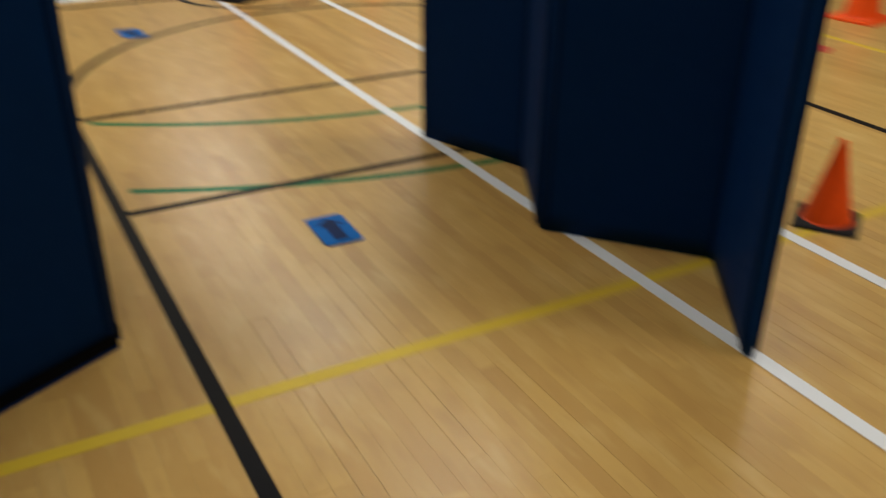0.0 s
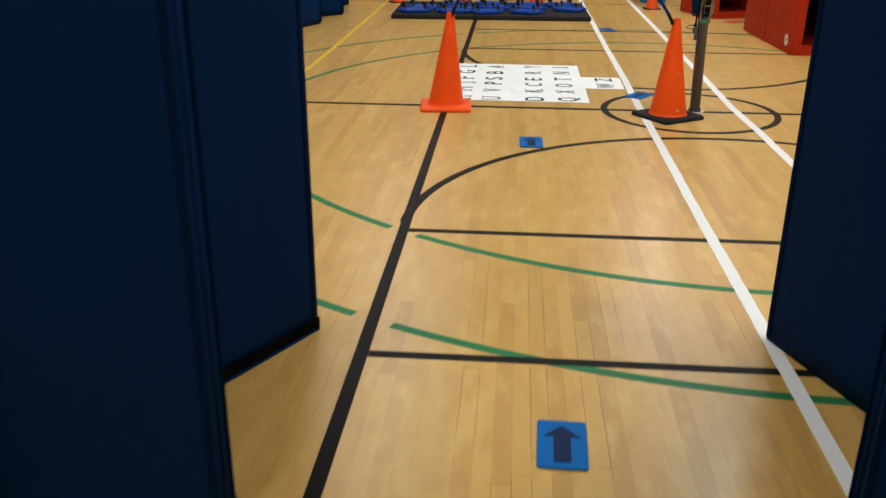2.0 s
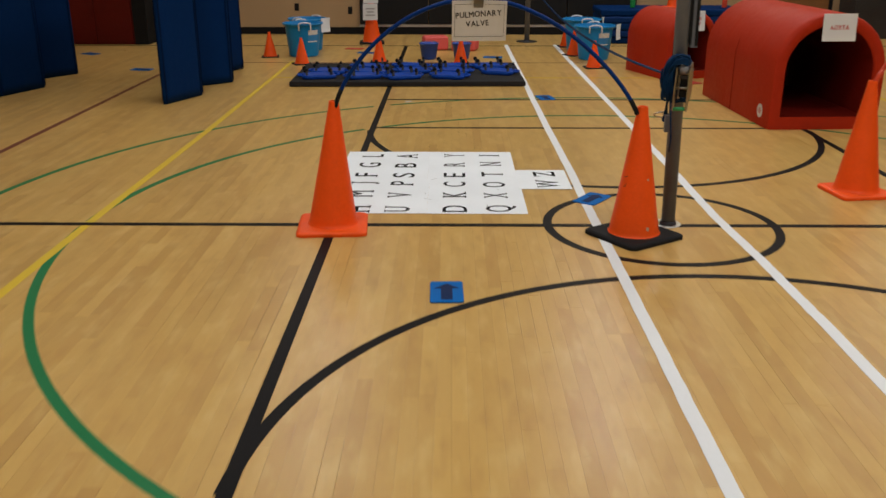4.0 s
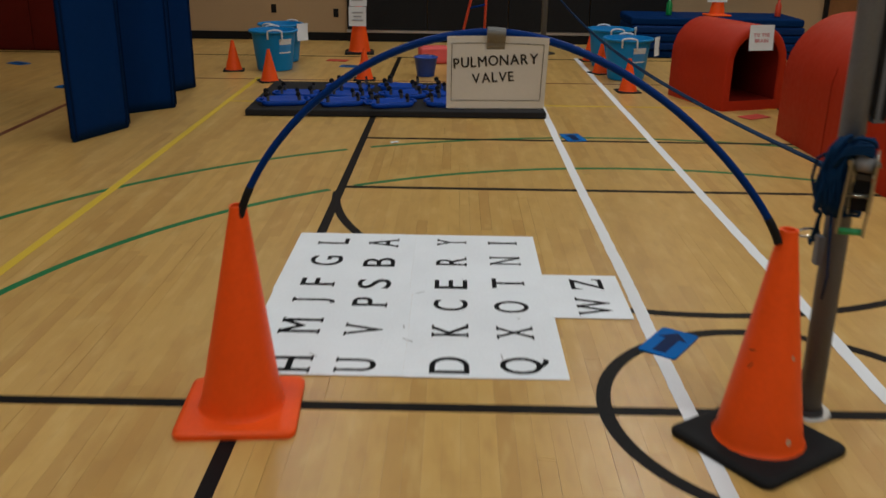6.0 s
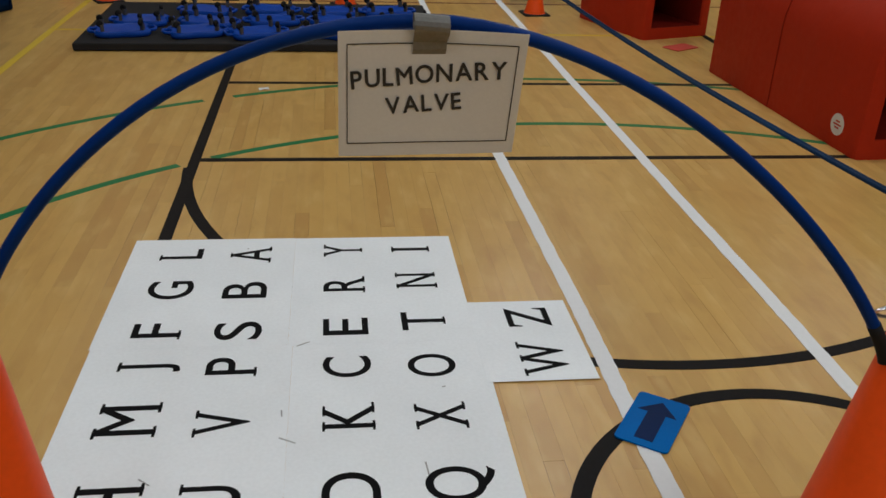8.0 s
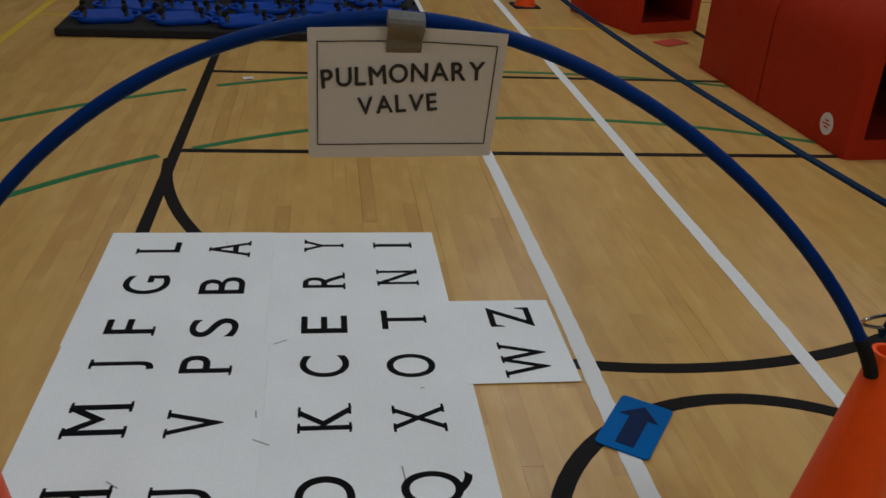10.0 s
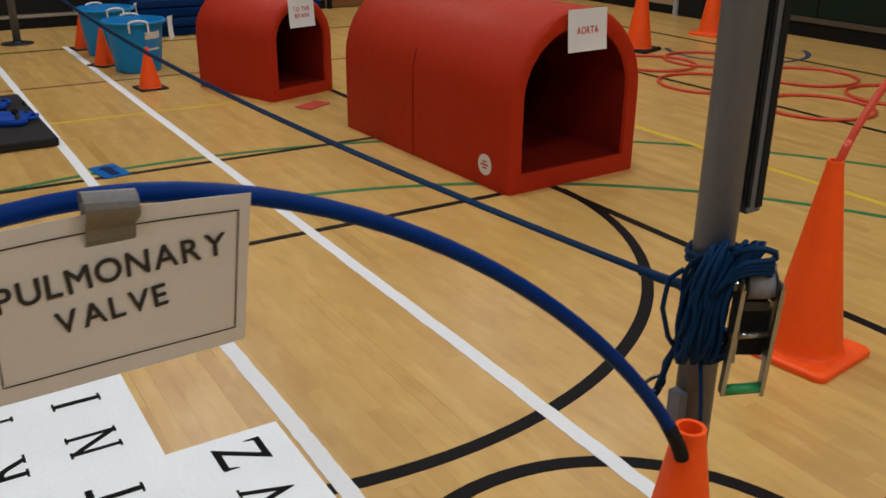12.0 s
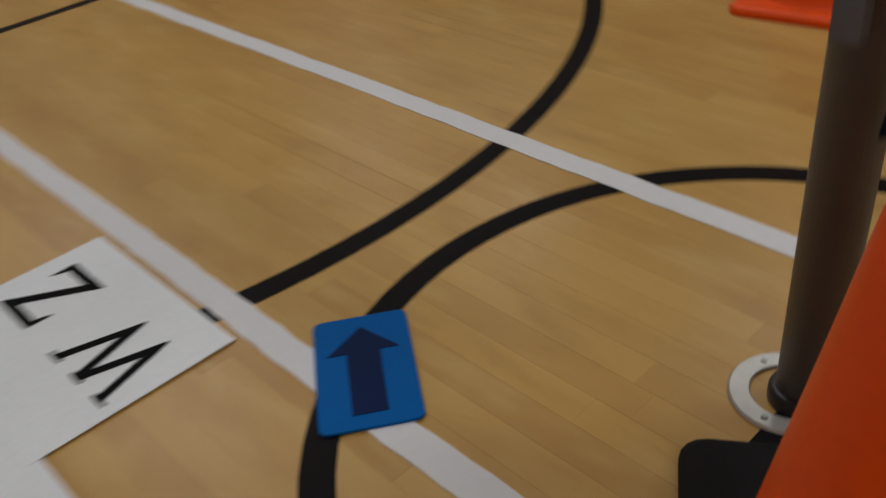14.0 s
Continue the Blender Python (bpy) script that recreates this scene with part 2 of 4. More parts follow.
def ring_loft(bm, rings, closed=True, cap0=True, cap1=True):
    """Join rings of points, one after another, into a skin."""
    loops = [[bm.verts.new(p) for p in ring] for ring in rings]
    n = len(loops[0])
    for a, b in zip(loops, loops[1:]):
        for i in range(n if closed else n - 1):
            j = (i + 1) % n
            bm.faces.new((a[i], a[j], b[j], b[i]))
    if cap0:
        bm.faces.new(loops[0][::-1])
    if cap1:
        bm.faces.new(loops[-1])
    return loops


def circle_pts(r, z, n=32, x=0.0, y=0.0):
    return [(x + r * math.cos(2 * math.pi * i / n), y + r * math.sin(2 * math.pi * i / n), z) for i in range(n)]


def lathe(profile, n=32, cap0=True, cap1=True):
    """Turn (radius, height) pairs about z."""
    bm = bmesh.new()
    ring_loft(bm, [circle_pts(r, z, n) for r, z in profile], True, cap0, cap1)
    return bm


def square_pts(half, z, corner, n=5):
    pts = []
    for k in range(4):
        cx, cy = [(1, 1), (-1, 1), (-1, -1), (1, -1)][k]
        for i in range(n):
            a = math.radians(90 * k + 90 * i / (n - 1))
            pts.append((cx * (half - corner) + corner * math.cos(a), cy * (half - corner) + corner * math.sin(a), z))
    return pts


def tube(bm, points, r, sides=10, cyclic=False):
    """A round bar along points."""
    pts = [Vector(p) for p in points]
    rings, up = [], None
    for i, p in enumerate(pts):
        a = pts[i - 1] if (i or cyclic) else p
        b = pts[(i + 1) % len(pts)] if (i + 1 < len(pts) or cyclic) else p
        d = (b - a).normalized()
        if up is None:
            up = d.orthogonal().normalized()
        up = (up - d * up.dot(d)).normalized()
        side = d.cross(up)
        rings.append([p + r * (math.cos(2 * math.pi * k / sides) * up + math.sin(2 * math.pi * k / sides) * side) for k in range(sides)])
    if cyclic:
        loops = [[bm.verts.new(q) for q in ring] for ring in rings]
        for i in range(len(loops)):
            a, b = loops[i], loops[(i + 1) % len(loops)]
            for k in range(sides):
                j = (k + 1) % sides
                bm.faces.new((a[k], a[j], b[j], b[k]))
    else:
        ring_loft(bm, rings)


def tubed(points, r, sides=10, cyclic=False):
    bm = bmesh.new()
    tube(bm, points, r, sides, cyclic)
    return bm


def prism(outline, z0, z1):
    """A flat outline drawn up from z0 to z1."""
    bm = bmesh.new()
    ring_loft(bm, [[(x, y, z0) for x, y in outline], [(x, y, z1) for x, y in outline]])
    return bm


def written(text, height, serif=False, width=0.0, thick=0.0008, bold=0.0):
    """Words in the built-in font as a mesh lying in xy, centred on its box, height by width; serif adds short feet to the stems."""
    curve = bpy.data.curves.new("writing", "FONT")
    curve.body = text
    curve.align_x = "CENTER"
    curve.extrude = 0.0
    holder = bpy.data.objects.new("writing", curve)
    scene.collection.objects.link(holder)
    data = bpy.data.meshes.new_from_object(holder.evaluated_get(bpy.context.evaluated_depsgraph_get()))
    bpy.data.objects.remove(holder)
    bm = bmesh.new()
    bm.from_mesh(data)
    bpy.data.meshes.remove(data)
    bmesh.ops.remove_doubles(bm, verts=bm.verts, dist=0.0005)
    lo = Vector((min(v.co.x for v in bm.verts), min(v.co.y for v in bm.verts), 0))
    hi = Vector((max(v.co.x for v in bm.verts), max(v.co.y for v in bm.verts), 0))
    first_faces = list(bm.faces)
    if serif:
        size = hi.y - lo.y
        feet = []
        for e in bm.edges:
            a, b = e.verts[0].co, e.verts[1].co
            flat = abs(a.y - b.y) < 0.004 * size
            span = abs(a.x - b.x)
            if flat and len(e.link_faces) == 1 and 0.07 * size < span < 0.24 * size:
                if a.y - lo.y < 0.03 * size:
                    feet.append((min(a.x, b.x), max(a.x, b.x), lo.y))
                elif hi.y - a.y < 0.03 * size:
                    feet.append((min(a.x, b.x), max(a.x, b.x), hi.y - 0.05 * size))
        for x0, x1, y in feet:
            g = 0.10 * size
            vs = [bm.verts.new(c) for c in ((x0 - g, y, 0.0004), (x1 + g, y, 0.0004), (x1 + g, y + 0.05 * size, 0.0004), (x0 - g, y + 0.05 * size, 0.0004))]
            bm.faces.new(vs)
    lo.x, hi.x = min(v.co.x for v in bm.verts), max(v.co.x for v in bm.verts)
    if bold:
        for dx, dy, dz in ((bold, 0.0, 0.0002), (-bold, 0.0, 0.0004), (0.0, bold * 0.6, 0.0006), (0.0, -bold * 0.6, 0.0008)):
            twin = bmesh.ops.duplicate(bm, geom=list(first_faces) + list({v for f in first_faces for v in f.verts}))
            for v in twin["geom"]:
                if isinstance(v, bmesh.types.BMVert):
                    v.co += Vector((dx, dy, dz))
    k = height / (hi.y - lo.y)
    kx = width / (hi.x - lo.x + 2 * bold) if width else k
    mid = (lo + hi) / 2
    for v in bm.verts:
        v.co = Vector(((v.co.x - mid.x) * kx, (v.co.y - mid.y) * k, v.co.z * 0.5))
    ext = bmesh.ops.extrude_face_region(bm, geom=list(bm.faces))
    for v in ext["geom"]:
        if isinstance(v, bmesh.types.BMVert):
            v.co.z += thick
    return bm


def letter_row(text, height, total, material, parent, m, bold=0.0, label=""):
    """A word laid out letter by letter over a total width."""
    glyphs, widths = [], []
    for ch in text:
        if ch == " ":
            glyphs.append(None)
            widths.append(height * 0.45)
            continue
        bm = written(ch, height, False, 0.0, 0.0004, bold)
        xs = [v.co.x for v in bm.verts]
        glyphs.append(bm)
        widths.append(max(xs) - min(xs))
    gap = height * 0.16
    k = total / (sum(widths) + gap * (len(text) - 1))
    x = -total / 2
    for bm, w in zip(glyphs, widths):
        if bm is not None:
            for v in bm.verts:
                v.co.x *= k
            part("letter", bm, material, parent, label).matrix_basis = m @ pose(x + w * k / 2, 0, 0)
        x += (w + gap) * k


def bars(rows, width, height, pitch, thick=0.0006):
    """Rows of short bars in place of small print."""
    bm = bmesh.new()
    for i, share in enumerate(rows):
        y = (len(rows) - 1) / 2 * pitch - i * pitch
        box(bm, -width * share / 2, width * share / 2, y - height / 2, y + height / 2, 0, thick)
    return bm


# ---- setting ----
X0, X1, Y0, Y1 = -6.0, 9.25, -10.5, 9.95
slab = part("floor", boxed(X0 - 0.2, X1 + 0.2, Y0 - 0.2, Y1 + 0.2, -0.12, -0.006), SUBFLOOR)
tagged(slab, "varnished maple gymnasium floor with painted court lines", "floor", kind="structure")


def wall(name, label, material, *b):
    ob = part(name, boxed(*b), material)
    return tagged(ob, label, "wall", kind="structure")


wall("wall_north", "tan painted gymnasium wall above a black baseboard", WALL_TAN, X0 - 0.2, X1 + 0.2, Y1, Y1 + 0.2, -0.12, CEILING)
wall("wall_south", "tan painted gymnasium wall", WALL_TAN, X0 - 0.2, X1 + 0.2, Y0 - 0.2, Y0, -0.12, CEILING)
wall("wall_west", "tan painted gymnasium wall", WALL_TAN, X0 - 0.2, X0, Y0, Y1, -0.12, CEILING)
wall("wall_east", "tan painted gymnasium wall behind dark panels", WALL_TAN, X1, X1 + 0.2, Y0, Y1, -0.12, CEILING)
tagged(part("ceiling", boxed(X0 - 0.2, X1 + 0.2, Y0 - 0.2, Y1 + 0.2, CEILING, CEILING + 0.15), CEIL), "pale painted gymnasium ceiling", "ceiling", kind="structure")


def trim(name, label, material, *b):
    return tagged(soften(part(name, boxed(*b), material), 0.003), label, "trim", kind="structure")


trim("baseboard", "black rubber baseboard along the tan wall", BASEBOARD, -4.0, -0.84, Y1 - 0.015, Y1 - 0.001, 0, 0.11)
trim("baseboard", "black rubber baseboard along the tan wall", BASEBOARD, 3.57, 5.6, Y1 - 0.015, Y1 - 0.001, 0, 0.11)

# folding partition in the middle of the far wall, leaf by leaf
partition = thing("folding_partition", pose(-0.84, Y1 - 0.06, 0), "black folding partition with an aluminium bottom rail", "partition", kind="structure")
for i in range(4):
    soften(part("leaf", boxed(i * 1.1 + 0.006, i * 1.1 + 1.094, 0, 0.055, 0.16, 3.0), WALL_BLACK, partition), 0.006)
part("bottom_rail", boxed(0, 4.4, -0.012, 0.055, 0.12, 0.155), ALU, partition, "aluminium rail")
part("kick_strip", boxed(0, 4.4, 0.004, 0.055, 0.0, 0.118), BASEBOARD, partition)

east = thing("folding_partition", pose(X1 - 0.08, -6.9, 0), "dark green folding partition over a black strip for the shadowed gap", "partition", kind="structure")
for i in range(12):
    soften(part("leaf", boxed(0, 0.075, i * 1.1 + 0.006, i * 1.1 + 1.094, 0.22, 3.2), WALL_GREEN, east), 0.006)
part("bottom_rail", boxed(-0.015, 0.075, 0, 13.2, 0.16, 0.215), RAIL_BROWN, east, "dull brown bottom rail")
# black strip set below the rail as the shadow band of the gap
part("kick_strip", boxed(0.02, 0.075, 0, 13.2, 0.0, 0.155), BASEBOARD, east)

# dark doorway in the east wall, past the end of the partition
doorway = thing("door_2", pose(X1 - 0.001, 6.36, 0), "open doorway in the end wall, its shade built as black leaves", "door", kind="structure")
# black leaves fill the opening in place of the darkness inside
for y0 in (0.06, 0.47):
    soften(part("leaf", boxed(-0.05, 0, y0, y0 + 0.40, 0.01, 2.05), WALL_BLACK, doorway), 0.004)
for y0 in (0.0, 0.875):
    part("jamb", boxed(-0.08, 0, y0, y0 + 0.056, 0, 2.11), GREY_PLASTIC if y0 else BASEBOARD, doorway, "grey steel jamb" if y0 else "")
part("head", boxed(-0.08, 0, 0.058, 0.873, 2.055, 2.11), BASEBOARD, doorway)
trim("baseboard", "black rubber baseboard along the end wall", BASEBOARD, X1 - 0.015, X1 - 0.001, 7.32, Y1 - 0.02, 0, 0.11)


def hinged_door(name, x, y, width, height, material, label, kind="structure"):
    door = thing(name, pose(x, y, 0), label, "door", kind=kind)
    soften(part("leaf", boxed(0.05, width - 0.05, -0.045, 0, 0.01, height), material, door), 0.004)
    for a, b in ((0, 0.048), (width - 0.048, width)):
        part("jamb", boxed(a, b, -0.07, 0, 0, height + 0.05), BASEBOARD, door)
    part("head", boxed(0.049, width - 0.049, -0.07, 0, height + 0.004, height + 0.05), BASEBOARD, door)
    part("door_handle", tubed([(0.13, -0.05, 1.0), (0.13, -0.09, 1.0), (0.25, -0.09, 1.0)], 0.009), ZINC, door, "steel lever handle", True)
    return door


hinged_door("door_1", 5.62, Y1 - 0.001, 1.02, 2.05, DOOR_WOOD, "brown wooden door in the tan wall, closed")
louvre = thing("door_vent", pose(6.13, Y1 - 0.055, 1.18), "pale slatted vent on the brown door", "vent", kind="structure")
part("frame", boxed(-0.3, 0.3, 0, 0.008, -0.2, 0.2), WHITE_PLASTIC, louvre)
for i in range(8):
    part("slat", boxed(-0.28, 0.28, -0.012, -0.001, -0.18 + i * 0.045, -0.155 + i * 0.045), PAPER, louvre)
win = thing("window_1", pose(4.9, Y1 - 0.001, 0), "dark office window in a black frame", "window", kind="structure")
for x0, x1, z0, z1 in ((-0.68, 0.68, 0.88, 0.94), (-0.68, 0.68, 1.9, 1.96), (-0.68, -0.62, 0.941, 1.899), (0.62, 0.68, 0.941, 1.899), (-0.03, 0.03, 0.941, 1.899)):
    part("window_frame", boxed(x0, x1, -0.05, 0, z0, z1), BASEBOARD, win)
for x0, x1 in ((-0.619, -0.031), (0.031, 0.619)):
    part("pane", boxed(x0, x1, -0.02, -0.008, 0.942, 1.898), DARK_STEEL, win)

niche = thing("storage_locker", pose(-4.5, 8.5, 0), "dark red locker bank beside a black frame", "locker")
for i in range(2):
    soften(part("door", boxed(-0.55 + i * 0.53, -0.028 + i * 0.53, -0.02, 0.0, 0.02, 1.9), RED_DOOR, niche), 0.004)
part("body", boxed(-0.56, 0.52, 0.002, 0.5, 0, 1.95), RED_DOOR, niche)
part("post", boxed(0.525, 0.72, -0.02, 0.5, 0, 2.1), BASEBOARD, niche, "black upright post")
grey_post = thing("wall_pad_post", pose(-3.55, 8.95, 0), "grey painted steel column by the lockers", "column")
part("shaft", boxed(-0.09, 0.09, -0.09, 0.09, 0.02, 3.0), GREY_PLASTIC, grey_post)
part("base_plate", boxed(-0.13, 0.13, -0.13, 0.13, 0, 0.019), DARK_STEEL, grey_post)


# ---- court lines ----
def strip(name, points, width, z, material, label):
    """A painted line of even width along points on the floor."""
    bm = bmesh.new()
    pts = [Vector((x, y, 0)) for x, y in points]
    rails = []
    for i, p in enumerate(pts):
        d = (pts[min(i + 1, len(pts) - 1)] - pts[max(i - 1, 0)]).normalized()
        n = Vector((-d.y, d.x, 0)) * width / 2
        rails.append([p + n, p - n])
    top = [[bm.verts.new((q.x, q.y, z)) for q in r] for r in rails]
    low = [[bm.verts.new((q.x, q.y, -0.003)) for q in r] for r in rails]
    for i in range(len(pts) - 1):
        bm.faces.new((top[i][0], top[i][1], top[i + 1][1], top[i + 1][0]))
        for s in (0, 1):
            bm.faces.new((top[i][s], top[i + 1][s], low[i + 1][s], low[i][s]))
    for i in (0, -1):
        bm.faces.new((top[i][0], top[i][1], low[i][1], low[i][0]))
    return tagged(part(name, bm, material), label, "court line", kind="structure")


def arc(cx, cy, r, a0, a1, n=64):
    return [(cx + r * math.cos(radians(a0 + (a1 - a0) * i / n)), cy + r * math.sin(radians(a0 + (a1 - a0) * i / n))) for i in range(n + 1)]


def wavy(x, y0, y1, seed, amount=0.006, x_end=None):
    """A hand-laid tape line, not quite straight."""
    rng = random.Random(seed)
    n = 24
    end = x if x_end is None else x_end
    return [(x + (end - x) * i / n + rng.uniform(-amount, amount), y0 + (y1 - y0) * i / n) for i in range(n + 1)]


LANE, FT = 3.555, 2.61
BW = 0.05
black = "black painted court line on the maple floor"
for x in (-0.022, LANE):
    strip("court_line", [(x, -8.37), (x, 8.37)], BW, 0.0014, BLACK_PAINT, black)
strip("court_line", [(X0 + 0.1, 0.0), (X1 - 0.2, 0.0)], BW, 0.0017, BLACK_PAINT, black)
for y in (-3.905, -2.663, 2.632, 3.972):
    strip("court_line", [(0.004, y), (LANE - 0.026, y)], BW * 0.9, 0.0012, BLACK_PAINT, black)
for y in (-8.37, 8.37):
    strip("court_line", [(X0 + 0.2, y), (X1 - 0.3, y)], BW, 0.0011, BLACK_PAINT, black)
strip("court_circle", arc(1.80, 0.005, 0.629, 0, 360, 72), BW, 0.0015, BLACK_PAINT, "small black centre circle on the maple floor")
strip("court_arc", arc(1.802, -FT, 1.835, 2, 178), BW, 0.0013, BLACK_PAINT, "black free-throw arc on the maple floor")
strip("court_arc", arc(1.765, 2.595, 1.803, 182, 358), BW, 0.0013, BLACK_PAINT, "black free-throw arc on the maple floor")
for x, y0, y1 in ((6.2, -2.5, 5.4), (7.95, -3.0, 7.3)):
    strip("court_line", [(x, y0), (x, y1)], BW, 0.0014, BLACK_PAINT, black)
strip("court_arc", arc(7.85, 5.1, 0.68, 140, 330, 40), 0.05, 0.0016, BLUE_PAINT, "dark blue painted arc on the maple floor")


def broken_circle(cx, cy, r, cuts):
    """Stretches of a circle round the centre spot, left open where it meets the black lane lines."""
    out, run = [], []
    for i in range(721):
        a = radians(i / 2)
        x, y = cx + r * math.cos(a), cy + r * math.sin(a)
        if any(abs(x - c) < 0.055 for c in cuts) or abs(y) < 0.03:
            if len(run) > 2:
                out.append(run)
            run = []
        else:
            run.append((x, y))
    if len(run) > 2:
        out.append(run)
    return out


for cx, cy, r in ((1.80, -0.035, 3.212), (1.85, 0.0, 4.09)):
    for run in broken_circle(cx, cy, r, (-0.022, LANE)):
        strip("court_arc", run, 0.045, 0.0008, GREEN_PAINT, "green painted arc on the maple floor")

yellow = "yellow painted court line on the maple floor"
strip("court_line", [(-1.39, -5.3), (-1.402, 0), (-1.375, 2.5), (-1.385, 6.7)], 0.05, 0.00105, YELLOW_PAINT, yellow)
strip("court_line", [(4.86, -5.3), (4.86, 5.37)], 0.05, 0.00105, YELLOW_PAINT, yellow)
strip("court_line", [(-1.36, -5.277), (4.83, -5.277)], 0.05, 0.00108, YELLOW_PAINT, yellow)
strip("court_line", [(-1.41, 5.37), (4.83, 5.37)], 0.04, 0.00108, YELLOW_PAINT, yellow)
red = "dark red painted court line on the maple floor"
strip("court_line", [(-2.72, 0.6), (-2.73, 6.58)], 0.05, 0.0006, RED_PAINT, red)
strip("court_line", [(-2.7, 6.6), (6.0, 6.6)], 0.04, 0.0010, RED_PAINT, red)

tape = "white tape line laid by hand along the floor"
TAPE_1 = ((1.474, -9.5), (1.468, -4.2), (1.453, -2.5), (1.446, -0.4), (1.442, 0.5), (1.446, 1.2), (1.432, 2.7), (1.418, 8.5))
TAPE_2 = ((2.21, -9.5), (2.192, -1.4), (2.178, -0.6), (2.146, 0.2), (2.151, 1.2), (2.146, 2.6), (2.126, 8.5))
for seed, stations in ((3, TAPE_1), (5, TAPE_2)):
    run = []
    for (xa, ya), (xb, yb) in zip(stations, stations[1:]):
        run += wavy(xa, ya, yb, seed, 0.002, xb)[:-1]
    strip("tape_line", run + [stations[-1]], 0.055, 0.0021, WHITE_TAPE, tape)


# ---- folding mats ----
def panel_mesh(width, height, thick, seed):
    """A padded panel, standing, soft at the edges and slightly dented."""
    rng = random.Random(seed)
    bm = bmesh.new()
    nx, nz = 8, 22
    def bulge(u, v):
        edge = min(u, 1 - u) * width, min(v, 1 - v) * height
        f = min(1.0, min(edge) / 0.045)
        return thick / 2 * (0.55 + 0.45 * math.sqrt(max(0.0, f * (2 - f))))
    grid = {}
    for side in (1, -1):
        for i in range(nx + 1):
            for j in range(nz + 1):
                u, v = i / nx, j / nz
                u = 0.5 - 0.5 * math.cos(math.pi * u)
                calm = min(1.0, max(0.0, (min(u, 1 - u) * width - 0.04) / 0.09)) * min(1.0, max(0.0, (v * height - 0.05) / 0.12))
                dent = 0.007 * calm * noise.noise((u * 2.3 + seed, v * 5.0, side * 3.0))
                grid[side, i, j] = bm.verts.new((u * width, side * (bulge(u, v) + dent), v * height))
    for side in (1, -1):
        for i in range(nx):
            for j in range(nz):
                bm.faces.new([grid[side, a, b] for a, b in ((i, j), (i + 1, j), (i + 1, j + 1), (i, j + 1))])
    for i in range(nx):
        for j in (0, nz):
            bm.faces.new((grid[1, i, j], grid[1, i + 1, j], grid[-1, i + 1, j], grid[-1, i, j]))
    for j in range(nz):
        for i in (0, nx):
            bm.faces.new((grid[1, i, j], grid[1, i, j + 1], grid[-1, i, j + 1], grid[-1, i, j]))
    return bm


MAT_H, MAT_T = 1.83, 0.05


def folding_mat(points, label, velcro=(), black_panels=()):
    """An accordion mat set on end along a zigzag of fold points."""
    ob = thing("folding_mat", pose(points[0][0], points[0][1], 0), label, "gym mat", "standing folding mats")
    o = Vector((points[0][0], points[0][1], 0))
    for i, (a, b) in enumerate(zip(points, points[1:])):
        a, b = Vector((*a, 0)) - o, Vector((*b, 0)) - o
        d = b - a
        turn = math.degrees(math.atan2(d.y, d.x))
        pan = part("panel", panel_mesh(d.length - 0.012, MAT_H, MAT_T, i + points[0][0]), BLACK_VINYL if i in black_panels else BLUE_VINYL if i % 2 == 0 else NAVY_VINYL, ob, "", True)
        pan.matrix_basis = pose(a.x, a.y, 0.004, 0, 0, turn) @ pose(0.006, 0, 0)
        seam = part("hinge_seam", tubed([(0, 0, 0.01), (0, 0.002, 0.6), (0, -0.002, 1.2), (0, 0, MAT_H - 0.01)], 0.011, 8), NAVY_VINYL, ob, "", True)
        seam.matrix_basis = pose(b.x, b.y, 0)
        for e in (0.010, d.length - 0.036):
            for s in (-1, 1):
                band = part("edge_band", boxed(0, 0.016, s * 0.0235 - 0.003, s * 0.0235 + 0.003, 0.02, MAT_H - 0.02), EDGE_BAND, ob, "dark stitched edge band")
                band.matrix_basis = pose(a.x, a.y, 0.004, 0, 0, turn) @ pose(e, 0, 0)
        if i in velcro:
            w = d.length
            for s in (-1, 1):
                st = part("velcro_strip", boxed(0.0, w - 0.012, s * 0.0265 - 0.0025, s * 0.0265 + 0.0025, 0.014, 0.055), BLACK_VELCRO, ob, "black velcro strip")
                st.matrix_basis = pose(a.x, a.y, 0.0, 0, 0, turn) @ pose(0.006, 0, 0)
                pipe = part("piping", boxed(0.0, w - 0.012, s * 0.0255 - 0.004, s * 0.0255 + 0.004, 0.003, 0.0125), BLUE_STACK, ob, "blue piping along the foot")
                pipe.matrix_basis = pose(a.x, a.y, 0.0, 0, 0, turn) @ pose(0.006, 0, 0)
    return ob


folding_mat([(-0.81, -5.66), (-0.685, -5.07), (-0.222, -4.83), (-0.515, -4.24), (-0.228, -3.72)], "dark blue folding gym mat standing zigzag with black velcro edges", (1, 2, 3), (0,))
folding_mat([(1.44, -5.80), (1.815, -5.27), (1.39, -4.77), (1.68, -4.22), (1.465, -3.65)], "dark blue folding gym mat standing zigzag beside the tape line")
folding_mat([(-2.085, 3.66), (-1.88, 4.20), (-2.13, 4.66), (-1.76, 5.02), (-2.1, 5.55), (-1.87, 6.05)], "blue folding gym mat standing on end near the yellow line")
folding_mat([(-4.02, 3.5), (-3.85, 4.08), (-3.66, 4.65), (-4.0, 5.1), (-3.69, 5.62)], "blue folding gym mat standing on end by the lockers")


